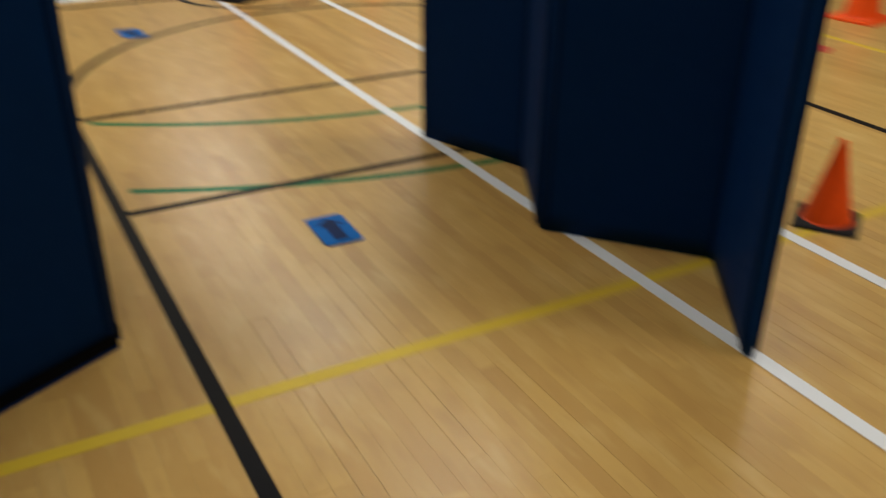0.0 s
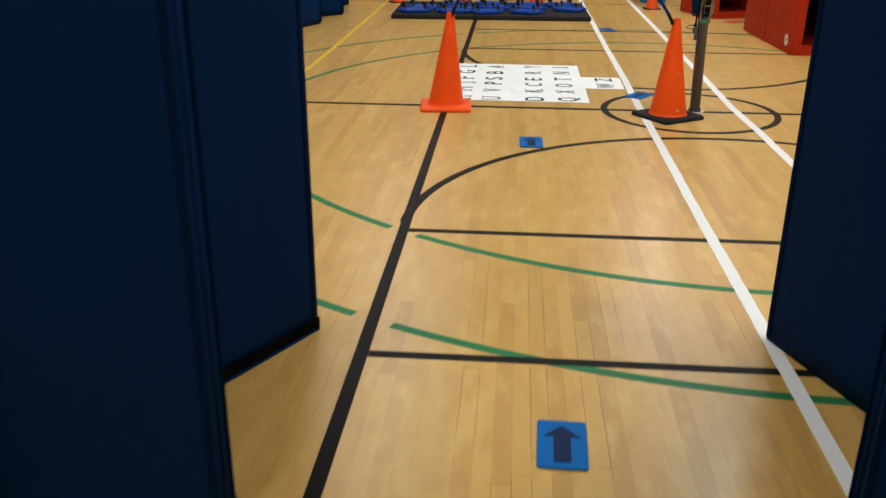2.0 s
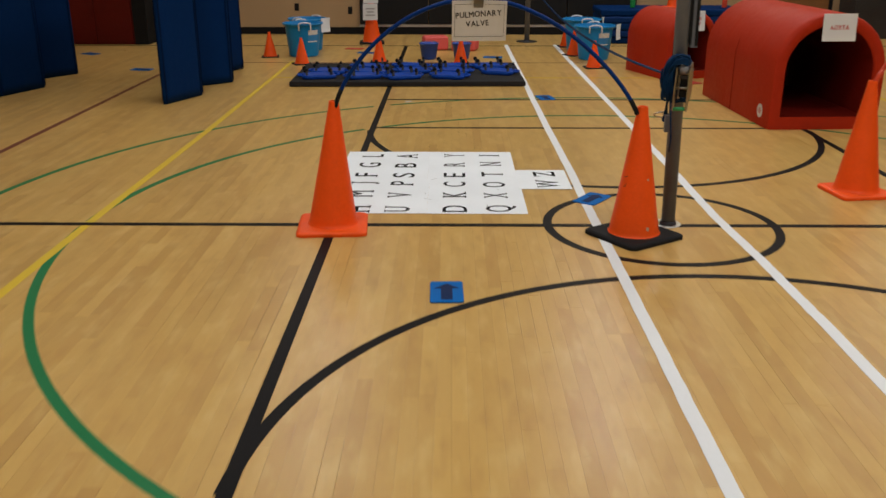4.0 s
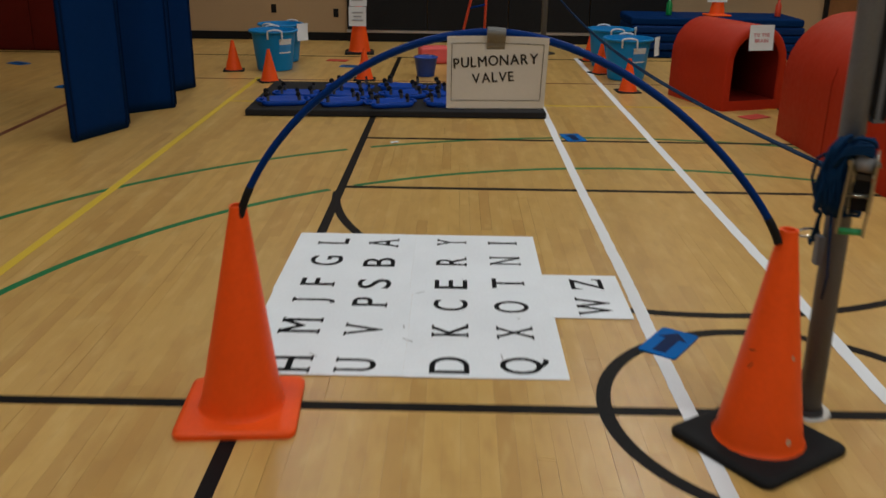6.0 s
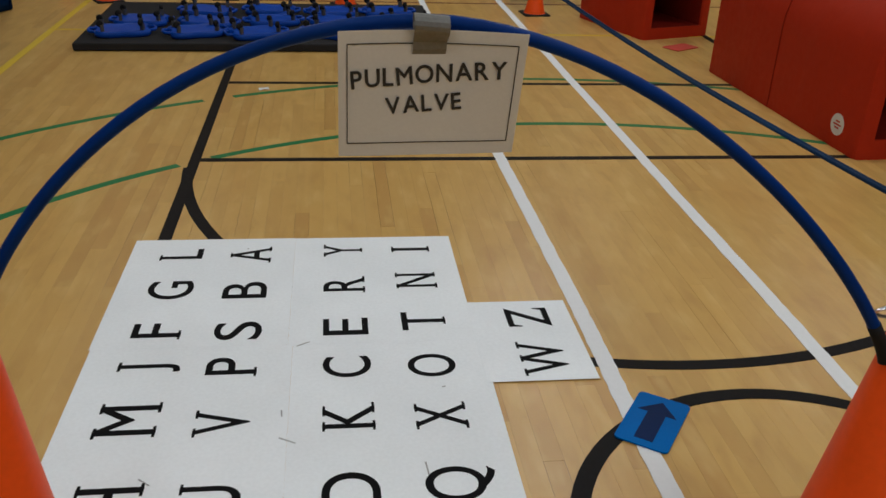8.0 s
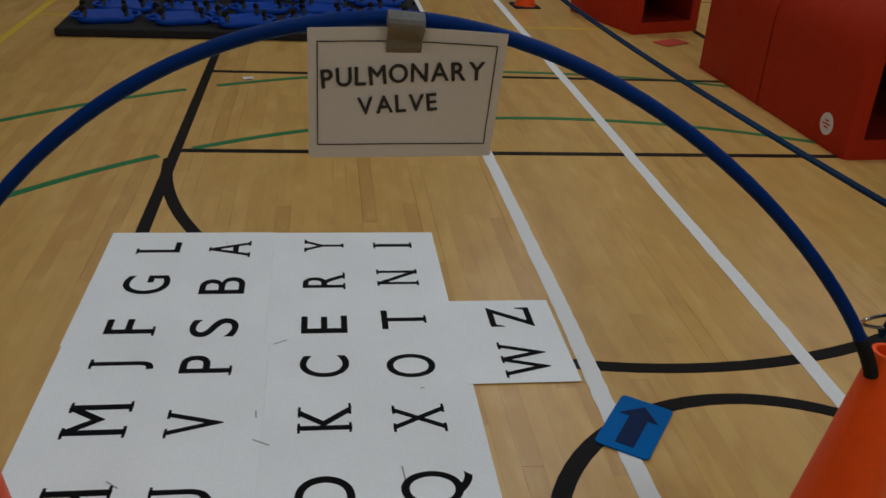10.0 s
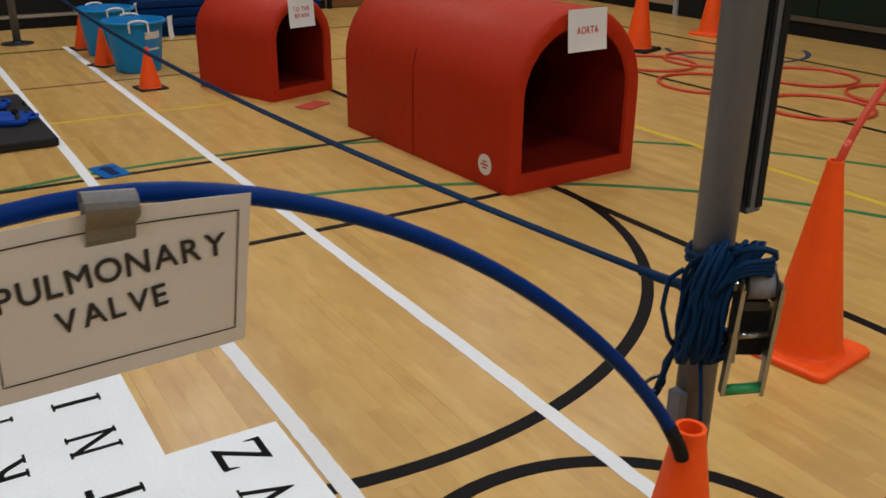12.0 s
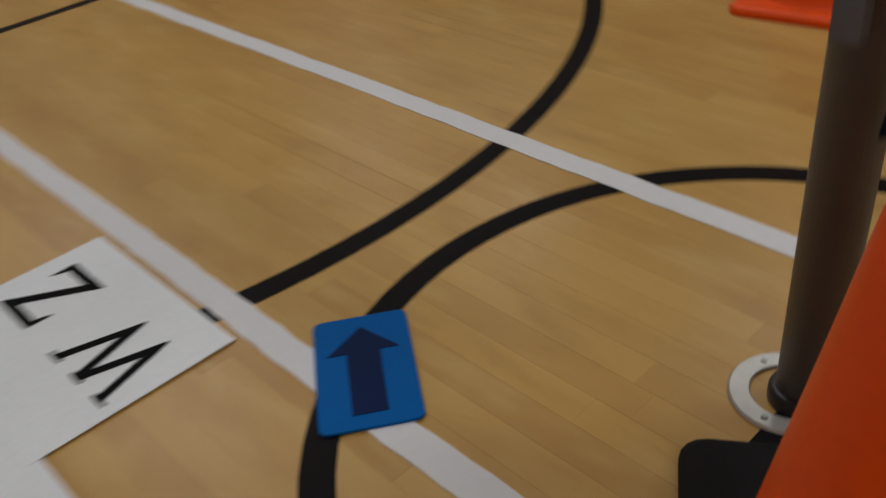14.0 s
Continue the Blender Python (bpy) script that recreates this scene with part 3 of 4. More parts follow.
# ---- cones ----
def cone(x, y, height, base, turn, base_material, group, label, lean=0.0, wide=1.0, chips=(), scuffs=()):
    ob = thing("traffic_cone", pose(x, y, 0, 0, 0, turn), label, "traffic cone", group)
    k = height / 0.71
    r0, r1 = 0.131 * k * wide, 0.027 * k * (1 + 0.6 * (wide - 1))
    low = 0.028 * k
    bm = bmesh.new()
    h = base / 2
    ring_loft(bm, [square_pts(h, 0.0, 0.035 * k), square_pts(h, low * 0.7, 0.035 * k), square_pts(h - 0.012 * k, low, 0.03 * k), square_pts(h * 0.86, low * 1.02, 0.03 * k)])
    soften(part("base", bm, base_material, ob), 0.004 * k)
    body = lathe([(r0 * 1.08, low * 1.03), (r0 * 1.02, low * 1.35), (r0, low * 1.9), (r0 - (r0 - r1) * 0.5, height * 0.52), (r1 * 1.08, height * 0.965), (r1, height), (r1 * 0.72, height), (r1 * 0.8, height * 0.9)], 36)
    for v in body.verts:
        v.co.x += lean * v.co.z
    part("body", body, ORANGE, ob, "", True)
    for angle, z, size in chips:
        r = r0 - (r0 - r1) * (z - low * 1.9) / (height * 0.965 - low * 1.9)
        chip = part("worn_spot", prism([(size * (1 + 0.35 * math.sin(3.1 * i)) * math.cos(i * math.pi / 5), size * 0.8 * math.sin(i * math.pi / 5)) for i in range(10)], -0.004, 0.0012), WORN, ob, "pale worn spot")
        chip.matrix_basis = pose(0, 0, z, 0, 0, angle - turn) @ pose(r, 0, 0, 0, 81.6, 0)
    for angle, z, long_, slope in scuffs:
        r = r0 - (r0 - r1) * (z - low * 1.9) / (height * 0.965 - low * 1.9)
        mark = part("scuff_mark", prism([(-0.0022, -long_ / 2), (0.001, -long_ / 2), (0.0026, 0.0), (0.0012, long_ / 2), (-0.0016, long_ / 2)], -0.003, 0.0009), SCUFF, ob, "dark scuff mark")
        mark.matrix_basis = pose(0, 0, z, 0, 0, angle - turn) @ pose(r, 0, 0, 0, 81.6, 0) @ pose(0, 0, 0, 0, 0, slope)
    return ob


def auto_smooth(ob, angle=35):
    for c in ob.children_recursive:
        if c.type == "MESH":
            c.data.set_sharp_from_angle(angle=radians(angle))


big = "tall cones"
cone(-0.022, -0.035, 0.70, 0.38, 4, ORANGE, big, "tall all-orange traffic cone holding the end of a blue hoop", 0.045)
cone(1.612, -0.178, 0.70, 0.385, 34, BLACK_RUBBER, big, "tall orange traffic cone on black base holding a blue hoop", 0.0, 1.0, ((-62, 0.33, 0.007), (-68, 0.075, 0.011)), ((212, 0.34, 0.020, 25), (215, 0.295, 0.024, 60)))
cone(3.165, 0.68, 0.70, 0.345, 8, ORANGE, big, "tall all-orange traffic cone holding one end of a red hoop")
cone(4.72, 0.56, 0.70, 0.36, 12, ORANGE, big, "tall all-orange traffic cone holding one end of a red hoop")
cone(7.0, 5.6, 0.70, 0.36, 20, BLACK_RUBBER, big, "tall orange traffic cone on a black base beside flat red hoops")
cone(8.4, 5.95, 0.70, 0.36, 8, ORANGE, big, "tall all-orange traffic cone near the dark green partition")
cone(-0.545, 8.70, 0.70, 0.36, 5, BLACK_RUBBER, big, "tall orange traffic cone carrying two white paper notices")
cone(5.5, -2.95, 0.70, 0.36, 10, ORANGE, big, "tall all-orange traffic cone on the open floor")
small = "small cones"
for x, y, turn in ((2.27, 8.3, 8), (2.25, 7.33, 30), (2.345, 6.17, 5), (-1.75, 7.15, 10), (-1.225, 6.47, 25), (-0.28, 6.66, 3), (0.745, 6.42, 14)):
    cone(x, y, 0.32, 0.225, turn, BLACK_RUBBER, small, "small orange training cone on a thin black base", 0.0, 1.45)
cone(2.435, -5.24, 0.34, 0.245, 35, BLACK_RUBBER, small, "small orange training cone on a thin black base", 0.0, 1.45)


# ---- hoops ----
def arch(name, a, b, rise, lean, r, material, label):
    """A cut hoop, bowed between the tips of two cones; it sags a little to its far end and leans forward."""
    a, b = Vector(a), Vector(b)
    ob = thing(name, Matrix.Translation(a), label, "hoop")
    pts = []
    for i in range(61):
        w = math.pi * i / 60
        t = 0.5 - 0.5 * math.cos(w)
        u = (t - 0.48) / (0.48 if t < 0.48 else 0.52)
        up = (1 - abs(u) ** 2) ** 0.72 if u < 0 else (1 - u ** 1.8) ** 0.82
        pts.append((b - a) * t + Vector((0, lean * up, rise * up)))
    part("tubing", tubed(pts, r, 14), material, ob, "", True)
    # sleeves added at both ends; black ones paint the blue hoop's shaded ends
    for run in (pts[:7], pts[-7:]):
        part("end_plug", tubed(run, r + 0.0012, 14), BLACK_RUBBER if material is HOOP_BLUE else HOOP_RED, ob, "added sleeve at the hoop end, black for shade on blue", True)
    return ob


arch("arch_hoop", (0.016, -0.048, 0.655), (1.581, -0.194, 0.662), 0.570, 0.0, 0.0110, HOOP_BLUE, "glossy blue plastic hoop bowed between two orange cones")
arch("arch_hoop", (3.17, 0.68, 0.65), (4.72, 0.57, 0.65), 0.60, -0.03, 0.0128, HOOP_RED, "red plastic hoop bowed between two orange cones")

for x, y, r in ((7.15, 4.85, 0.38), (6.58, 4.95, 0.38), (6.34, 4.07, 0.40), (7.3, 3.83, 0.40), (6.4, 3.06, 0.40), (7.3, 2.97, 0.40)):
    ob = thing("floor_hoop", pose(x, y, 0.013), "red plastic hoop lying flat on the floor", "hoop", "flat red hoops")
    part("tubing", tubed(circle_pts(r, 0, 48), 0.0125, 8, True), HOOP_RED, ob, "", True)
    part("joint", tubed([(r, -0.05, 0.001), (r + 0.001, 0.0, 0.001), (r, 0.05, 0.001)], 0.0145, 8), PINK, ob)

# ---- sign on the hoop ----
sign = thing("paper_sign", pose(0.770, -0.128, 1.126), "white paper sign reading pulmonary valve taped to blue hoop", "sign")
SIGN_TILT = pose(0, 0, 0, 90 + 12, 0, 1)


def curved_sheet(w, h, sag, curl):
    bm = bmesh.new()
    n, m = 12, 8
    grid = [[bm.verts.new((w * (i / n - 0.5), h * (j / m - 0.5), sag * math.cos(math.pi * (i / n - 0.5)) + curl * (j / m) ** 2 * (2 * i / n - 1) ** 2)) for i in range(n + 1)] for j in range(m + 1)]
    for j in range(m):
        for i in range(n):
            bm.faces.new((grid[j][i], grid[j][i + 1], grid[j + 1][i + 1], grid[j + 1][i]))
    ext = bmesh.ops.extrude_face_region(bm, geom=list(bm.faces))
    for v in ext["geom"]:
        if isinstance(v, bmesh.types.BMVert):
            v.co.z -= 0.0004
    return bm


def hang(bm, dx, dy, turn, lift):
    """Lay a mesh on the hanging sheet, which twists: its upper right and lower left corners come forward."""
    m = pose(dx, dy, 0, 0, 0, turn)
    for v in bm.verts:
        p = m @ v.co
        u, w = p.x / 0.136, p.y / 0.097
        v.co = Vector((p.x, p.y, p.z + lift + 0.003 * u * w + 0.005 * u * u * w - 0.003 * math.cos(2.2 * u)))
    return bm


part("page", hang(curved_sheet(0.274, 0.208, 0.0, 0.0), 0, -0.007, 0, 0.0), PAPER, sign).matrix_basis = SIGN_TILT
for text, dx, dy, total, cap in (("PULMONARY", -0.004, 0.029, 0.230, 0.0285), ("VALVE", -0.010, -0.020, 0.114, 0.0275)):
    glyphs = [written(ch, cap, False, 0.0, 0.0004, 0.019) for ch in text]
    widths = [max(v.co.x for v in g.verts) - min(v.co.x for v in g.verts) for g in glyphs]
    gap = cap * 0.16
    k = total / (sum(widths) + gap * (len(text) - 1))
    x = -total / 2
    wobble = random.Random(len(text))
    for g, w in zip(glyphs, widths):
        for v in g.verts:
            v.co.x *= k
        mid = x + w * k / 2
        tilt = 4.5 + wobble.uniform(-2.5, 2.5)
        part("letter", hang(g, dx + mid, dy + mid * 0.078 + wobble.uniform(-0.0008, 0.0008), tilt, 0.0012), MARKER, sign).matrix_basis = SIGN_TILT
        x += (w + gap) * k
bm = bmesh.new()
for i in range(12):
    a, b = -0.124 + 0.248 * i / 12, -0.124 + 0.248 * (i + 1) / 12
    for y in (0.0772, -0.0872):
        box(bm, a, b, y - 0.0006, y + 0.0006, 0, 0.0005)
for i in range(8):
    a, b = -0.0872 + 0.1644 * i / 8, -0.0872 + 0.1644 * (i + 1) / 8
    for x in (-0.124, 0.124):
        box(bm, x - 0.0006, x + 0.0006, a, b, 0, 0.0005)
part("border_line", hang(bm, 0, 0, 0, 0.0010), INK, sign).matrix_basis = SIGN_TILT
bm = bmesh.new()
wrap = [(0.106 + 0.0145 * math.sin(radians(q)), 0.006 + 0.0145 * math.cos(radians(q))) for q in range(-40, 221, 26)]
ring_loft(bm, [[(x, 0.066 + 0.03 * x, 0.0016), (x, 0.078, 0.0022)] + [(x, p, q + 0.2 * x) for p, q in wrap] + [(x, 0.086, -0.007), (x, 0.056, -0.003)] for x in (-0.024, -0.008, 0.008, 0.025)], True, False, False)
soften(part("duct_tape", bm, DUCT, sign, "silver-grey duct tape"), 0.001).matrix_basis = SIGN_TILT @ pose(-0.006, 0.003, 0.0)


# ---- alphabet sheets ----
letters = thing("alphabet_sheet", pose(0, 0, 0), "white alphabet sheets lying on the floor with black serif letters", "floor banner")
for x0, x1, y0, y1, z, rot in ((-0.122, 0.4730, 0.9765, 1.747, 0.0034, 0.0), (0.4734, 1.068, 0.9725, 1.744, 0.0034, 0.0), (-0.116, 0.4890, 0.206, 0.976, 0.0034, 0.05), (0.4894, 1.078, 0.203, 0.972, 0.0034, 0.03), (1.062, 1.402, 0.733, 1.209, 0.0042, 0.0)):
    pg = part("sheet", boxed(-(x1 - x0) / 2, (x1 - x0) / 2, -(y1 - y0) / 2, (y1 - y0) / 2, 0.0, 0.0012), SHEET, letters)
    pg.matrix_basis = pose((x0 + x1) / 2, (y0 + y1) / 2, z, 0, 0, rot)
COLUMNS = ((0.063, 0.150, "LGFJMH", (1.616, 1.345, 1.072, 0.872, 0.615, 0.288)), (0.314, 0.147, "ABSPVU", (1.607, 1.334, 1.065, 0.857, 0.588, 0.287)),
           (0.653, 0.143, "YRECKD", (1.631, 1.359, 1.073, 0.840, 0.594, 0.297)), (0.907, 0.143, "INTOXQ", (1.631, 1.380, 1.096, 0.834, 0.582, 0.302)), (1.255, 0.143, "ZW", (1.100, 0.852)))
WIDTHS = {"L": 0.094, "G": 0.128, "F": 0.101, "J": 0.058, "M": 0.157, "H": 0.140, "A": 0.133, "B": 0.115, "S": 0.108, "P": 0.104, "V": 0.120, "U": 0.118,
          "Y": 0.104, "R": 0.121, "E": 0.104, "C": 0.111, "K": 0.128, "D": 0.129, "I": 0.05, "N": 0.120, "T": 0.114, "O": 0.121, "X": 0.123, "Q": 0.128, "Z": 0.119, "W": 0.192}
TALLER = {"Q": 1.26, "J": 1.2, "M": 1.08, "H": 1.06}
SHIFT = {"Q": 0.02, "J": 0.012, "H": 0.012}
for cx, tall_cap, column, heights in COLUMNS:
    for cy, ch in zip(heights, column):
        cap = tall_cap * TALLER.get(ch, 1.0)
        part("letter", written(ch, cap, True, WIDTHS[ch], 0.0006, 0.006), INK, letters).matrix_basis = pose(cx + SHIFT.get(ch, 0.0), cy, 0.0056 if cx > 1.1 else 0.0047, 0, 0, 90)
for s in (1, -1):
    part("serif", prism([(-s * 0.059, s * 0.0715), (-s * 0.059, s * 0.026), (-s * 0.0545, s * 0.026), (-s * 0.043, s * 0.061)], 0, 0.0005), INK, letters).matrix_basis = pose(1.255, 1.10, 0.0055, 0, 0, 90)
for x, y, a, w in ((0.52, 0.975, 30, 0.045), (0.15, 0.36, 140, 0.04), (0.47, 0.62, 95, 0.03), (0.49, 0.5, 150, 0.05), (0.30, 1.66, 60, 0.008), (0.93, 0.72, 20, 0.012), (0.85, 0.33, 95, 0.12)):
    part("scuff_mark", boxed(-w / 2, w / 2, -0.0022, 0.0022, 0, 0.0003), GREY_PLASTIC, letters, "grey scuff mark").matrix_basis = pose(x, y, 0.0048, 0, 0, a)


# ---- floor tiles ----
def round_rect(w, h, c, n=5):
    pts = []
    for k, (sx, sy) in enumerate(((1, 1), (-1, 1), (-1, -1), (1, -1))):
        for i in range(n):
            a = math.radians(90 * k + 90 * i / (n - 1))
            pts.append((sx * (w / 2 - c) + c * math.cos(a), sy * (h / 2 - c) + c * math.sin(a)))
    return pts


def arrow_tile(x, y, turn):
    ob = thing("arrow_tile", pose(x, y, 0, 0, 0, turn), "flat blue foam floor tile with a dark blue arrow", "floor marker", "arrow tiles")
    soften(part("tile", prism(round_rect(0.150, 0.247, 0.014), 0.0022, 0.0075), BLUE_TILE, ob), 0.0012)
    pts = [(-0.026, -0.097), (0.026, -0.097), (0.026, 0.035), (0.056, 0.035), (0.0, 0.095), (-0.056, 0.035), (-0.026, 0.035)]
    part("arrow", prism(pts, 0.0076, 0.0086), NAVY_TILE, ob, "dark navy arrow")
    return ob


for x, y, turn in ((0.670, -4.414, -1.5), (0.613, -0.994, 1), (1.493, 0.517, -35.0), (1.556, 4.067, 10), (-3.0, 1.9, 70), (-3.05, 5.95, 80), (-4.22, 7.4, 60), (-0.52, 7.55, 80), (1.17, 7.1, 82)):
    arrow_tile(x, y, turn)
for x, y, turn in ((3.21, 4.985, -60), (4.5, -3.36, 30), (-0.73, 8.0, 80), (7.4, 6.25, 70), (5.1, 1.0, 15)):
    ob = thing("red_tile", pose(x, y, 0, 0, 0, turn), "flat red foam floor tile on the boards", "floor marker", "red tiles")
    soften(part("tile", prism(round_rect(0.150, 0.247, 0.014), 0.0022, 0.0075), RED_TILE, ob), 0.0012)


# ---- lamps ----
def ceiling_lamp(x, y, output):
    ob = thing("ceiling_lamp", pose(x, y, CEILING - 0.5), "long white gymnasium ceiling lamp hung on rods", "ceiling lamp", "ceiling lamps")
    part("housing", boxed(-0.62, 0.62, -0.16, 0.16, 0.0, 0.09), WHITE_PLASTIC, ob)
    part("diffuser", boxed(-0.60, 0.60, -0.14, 0.14, -0.012, -0.001), LAMP_GLASS, ob, "glowing white diffuser")
    for s in (-0.5, 0.5):
        part("rod", tubed([(s, 0, 0.091), (s, 0, 0.499)], 0.006, 6), STEEL, ob)
    data = bpy.data.lights.new("lamp", "AREA")
    data.shape, data.size, data.size_y = "RECTANGLE", 1.2, 0.28
    data.energy, data.color = LAMP_WATTS * output, LAMP_TINT
    lamp = new("light", data)
    lamp.matrix_basis = pose(x, y, CEILING - 0.53)


LAMP_GLASS = glow("lamp_glass", (0.96, 1.0, 1.02), 2.5)
for lx, output in ((-5.1, 0.06), (-1.4, 0.98), (3.3, 1.12), (7.9, 0.6)):
    for ly in (-8.0, -4.4, -0.8, 2.9, 6.5, 9.3):
        ceiling_lamp(lx, ly, output * (0.65 if lx < 0 and ly > 2 else 1.0))


# ---- tunnels ----
def arch_outline(w, h, n=18, foot=0.0):
    """Half-round on straight sides, from the foot on one side to the foot on the other."""
    r = w / 2
    pts = [(-r, foot)]
    for i in range(n + 1):
        a = math.pi - math.pi * i / n
        pts.append((r * math.cos(a), h - r + r * math.sin(a)))
    pts.append((r, foot))
    return pts


def tunnel(x, y, turn, w, h, length, thick, words, label, sticker):
    ob = thing("play_tunnel", pose(x, y, 0, 0, 0, turn), label, "play tunnel", "red foam tunnels")
    bm = bmesh.new()
    outer = arch_outline(w, h)
    inner = arch_outline(w - 2 * thick, h - thick, foot=thick)
    bev = 0.03
    def ring(pts, yy, grow):
        cx, cz = 0.0, h * 0.45
        return [(px + (grow if px > 0.02 else -grow if px < -0.02 else 0.0), yy, max(0.0, pz + (grow if pz > cz else 0.0))) for px, pz in pts]
    rings = [ring(inner, length - 0.02, 0), ring(inner, 0.02, 0), ring(inner, 0.004, 0.012), ring(outer, 0.0, -bev), ring(outer, 0.008, -bev * 0.35), ring(outer, bev, 0),
             ring(outer, length * 0.333, 0), ring(outer, length * 0.666, 0), ring(outer, length - bev, 0), ring(outer, length - 0.008, -bev * 0.35), ring(outer, length, -bev), ring(inner, length - 0.004, 0.012), ring(inner, length - 0.02, 0)]
    ring_loft(bm, rings, True, False, False)
    bmesh.ops.remove_doubles(bm, verts=bm.verts, dist=0.0001)
    # inner faces take the darker red, so the tunnel's shade sits in its colour
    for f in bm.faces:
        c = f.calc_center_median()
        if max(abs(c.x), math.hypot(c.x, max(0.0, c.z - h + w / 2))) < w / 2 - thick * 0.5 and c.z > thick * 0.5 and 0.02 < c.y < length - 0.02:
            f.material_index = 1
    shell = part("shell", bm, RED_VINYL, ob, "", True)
    shell.data.materials.append(RED_SHADE_SEAM)
    shell.data.set_sharp_from_angle(angle=radians(40))
    # black panel added at the unseen far end to keep the opening dark
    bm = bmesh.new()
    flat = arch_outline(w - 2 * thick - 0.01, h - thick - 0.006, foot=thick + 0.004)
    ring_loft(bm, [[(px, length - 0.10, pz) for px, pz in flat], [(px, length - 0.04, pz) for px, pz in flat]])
    part("end_cover", bm, BLACK_RUBBER, ob, "black panel added at the far end to darken the opening")
    pts = arch_outline(w + 0.004, h + 0.002)
    if sticker:
        part("seam", tubed([(px, length * 0.52, max(pz, 0.004)) for px, pz in pts[:4]], 0.0022, 6), RED_SHADE_SEAM, ob, "stitched seam")
    if sticker:
        st = part("round_label", lathe([(0.058, 0.0), (0.058, 0.0015)], 28), PAPER, ob, "round white maker's label")
        st.matrix_basis = pose(-w / 2 - 0.0008, 0.2, 0.125, 0, -90, 0)
        mk = part("label_mark", bars((0.5, 0.9, 0.5), 0.075, 0.009, 0.017, 0.0008), RED_INK, st)
        mk.matrix_basis = pose(0, 0, 0.0017, 0, 0, -90)
    page = thing("paper_notice", ob.matrix_basis @ pose(*words[1]), words[2], "sign", "tunnel notices")
    pw, ph = words[3]
    part("page", curved_sheet(pw, ph, 0.0, 0.006), PAPER, page)
    for i, line in enumerate(words[0]):
        letter_row(line, words[4], words[4] * 0.85 * len(line), RED_INK, page, pose(0, (len(words[0]) - 1) * 0.024 - i * 0.048, 0.0015), 0.02)
    return ob


tunnel(3.705, 2.60, 2.6, 0.925, 0.94, 1.76, 0.103, (("AORTA",), (0.02, -0.012, 0.825, 84, 0, 1), "white paper notice reading aorta on a red foam tunnel", (0.275, 0.215), 0.036),
       "large red vinyl foam tunnel with a rounded roof", True)
tunnel(3.285, 5.31, 18.5, 0.63, 0.735, 0.90, 0.085, (("TO THE", "BRAIN"), (0.0, -0.012, 0.63, 84, 0, -4), "white paper notice reading to the brain on a red foam tunnel", (0.235, 0.215), 0.03),
       "small red vinyl foam tunnel with a rounded roof", False)

# ---- net posts, winch and rope ----
LEAN_POST = pose(1.840, 0.012, 0.0) @ pose(0, 0, 0, 0.6, -1.0, 0)


def net_post(name, m, label, tall_):
    post = thing(name, m, label, "net post", "net posts")
    part("tube", lathe([(0.037, 0.012), (0.037, tall_ - 0.01), (0.031, tall_)], 32), STEEL, post, "", True)
    part("base_collar", lathe([(0.046, 0.001), (0.046, 0.018), (0.042, 0.026), (0.038, 0.027)], 32, False, False), DARK_STEEL, post, "dark collar")
    return post


post = net_post("net_post", LEAN_POST, "grey steel net post standing in a floor socket", 2.4)
part("hook_plate", boxed(-0.056, -0.030, -0.014, 0.016, 0.53, 0.62), STEEL, post, "small steel hook plate")
rail = part("slide_rail", boxed(0.042, 0.080, -0.028, 0.020, 0.975, 2.3), STEEL, post, "square slide rail")
soften(rail, 0.003)
part("rail_groove", boxed(0.037, 0.0465, -0.031, -0.0282, 0.99, 2.29), BLACK_RUBBER, post, "black groove beside the tube")
part("rail_groove", boxed(0.063, 0.0795, -0.0305, -0.0282, 0.985, 2.29), BLACK_RUBBER, post, "black groove in the rail")
part("rail_slot", boxed(0.0804, 0.0835, -0.014, 0.010, 0.99, 2.29), BLACK_RUBBER, post, "black slot in the rail")
part("rail_bracket", boxed(0.030, 0.0418, -0.02, 0.014, 1.0, 2.28), DARK_STEEL, post)
socket = thing("floor_socket", pose(1.836, 0.03, 0), "round pale metal floor socket under the net post", "floor plate")
part("ring", lathe([(0.050, 0.0028), (0.052, 0.0065), (0.077, 0.0065), (0.080, 0.0028)], 40, False, False), BRASS_WHITE, socket)
for a in (60, 180, 300):
    part("screw", lathe([(0.005, 0.0066), (0.004, 0.0085)], 10), ZINC, socket).matrix_basis = pose(0.064 * math.cos(radians(a)), 0.064 * math.sin(radians(a)), 0)
net_post("net_post", pose(1.755, 8.9, 0), "far grey steel net post standing before the black partition", 2.4)
flange = thing("floor_socket", pose(1.755, 8.9, 0), "round dark floor flange under the far net post", "floor plate")
part("ring", lathe([(0.058, 0.0028), (0.06, 0.014), (0.15, 0.012), (0.155, 0.0028)], 32, False, False), DARK_STEEL, flange)

# ratchet winch strapped to the post, its own frame: x to the right of the viewer, y away
winch = thing("ratchet_winch", LEAN_POST @ pose(0.0, 0.0, 0.033, 0, 0, -32) @ pose(0.022, 0.008, 0) @ Matrix.Diagonal((0.8, 1.0, 1.0, 1.0)), "metal ratchet winch with a green grip strapped to the net post", "ratchet")
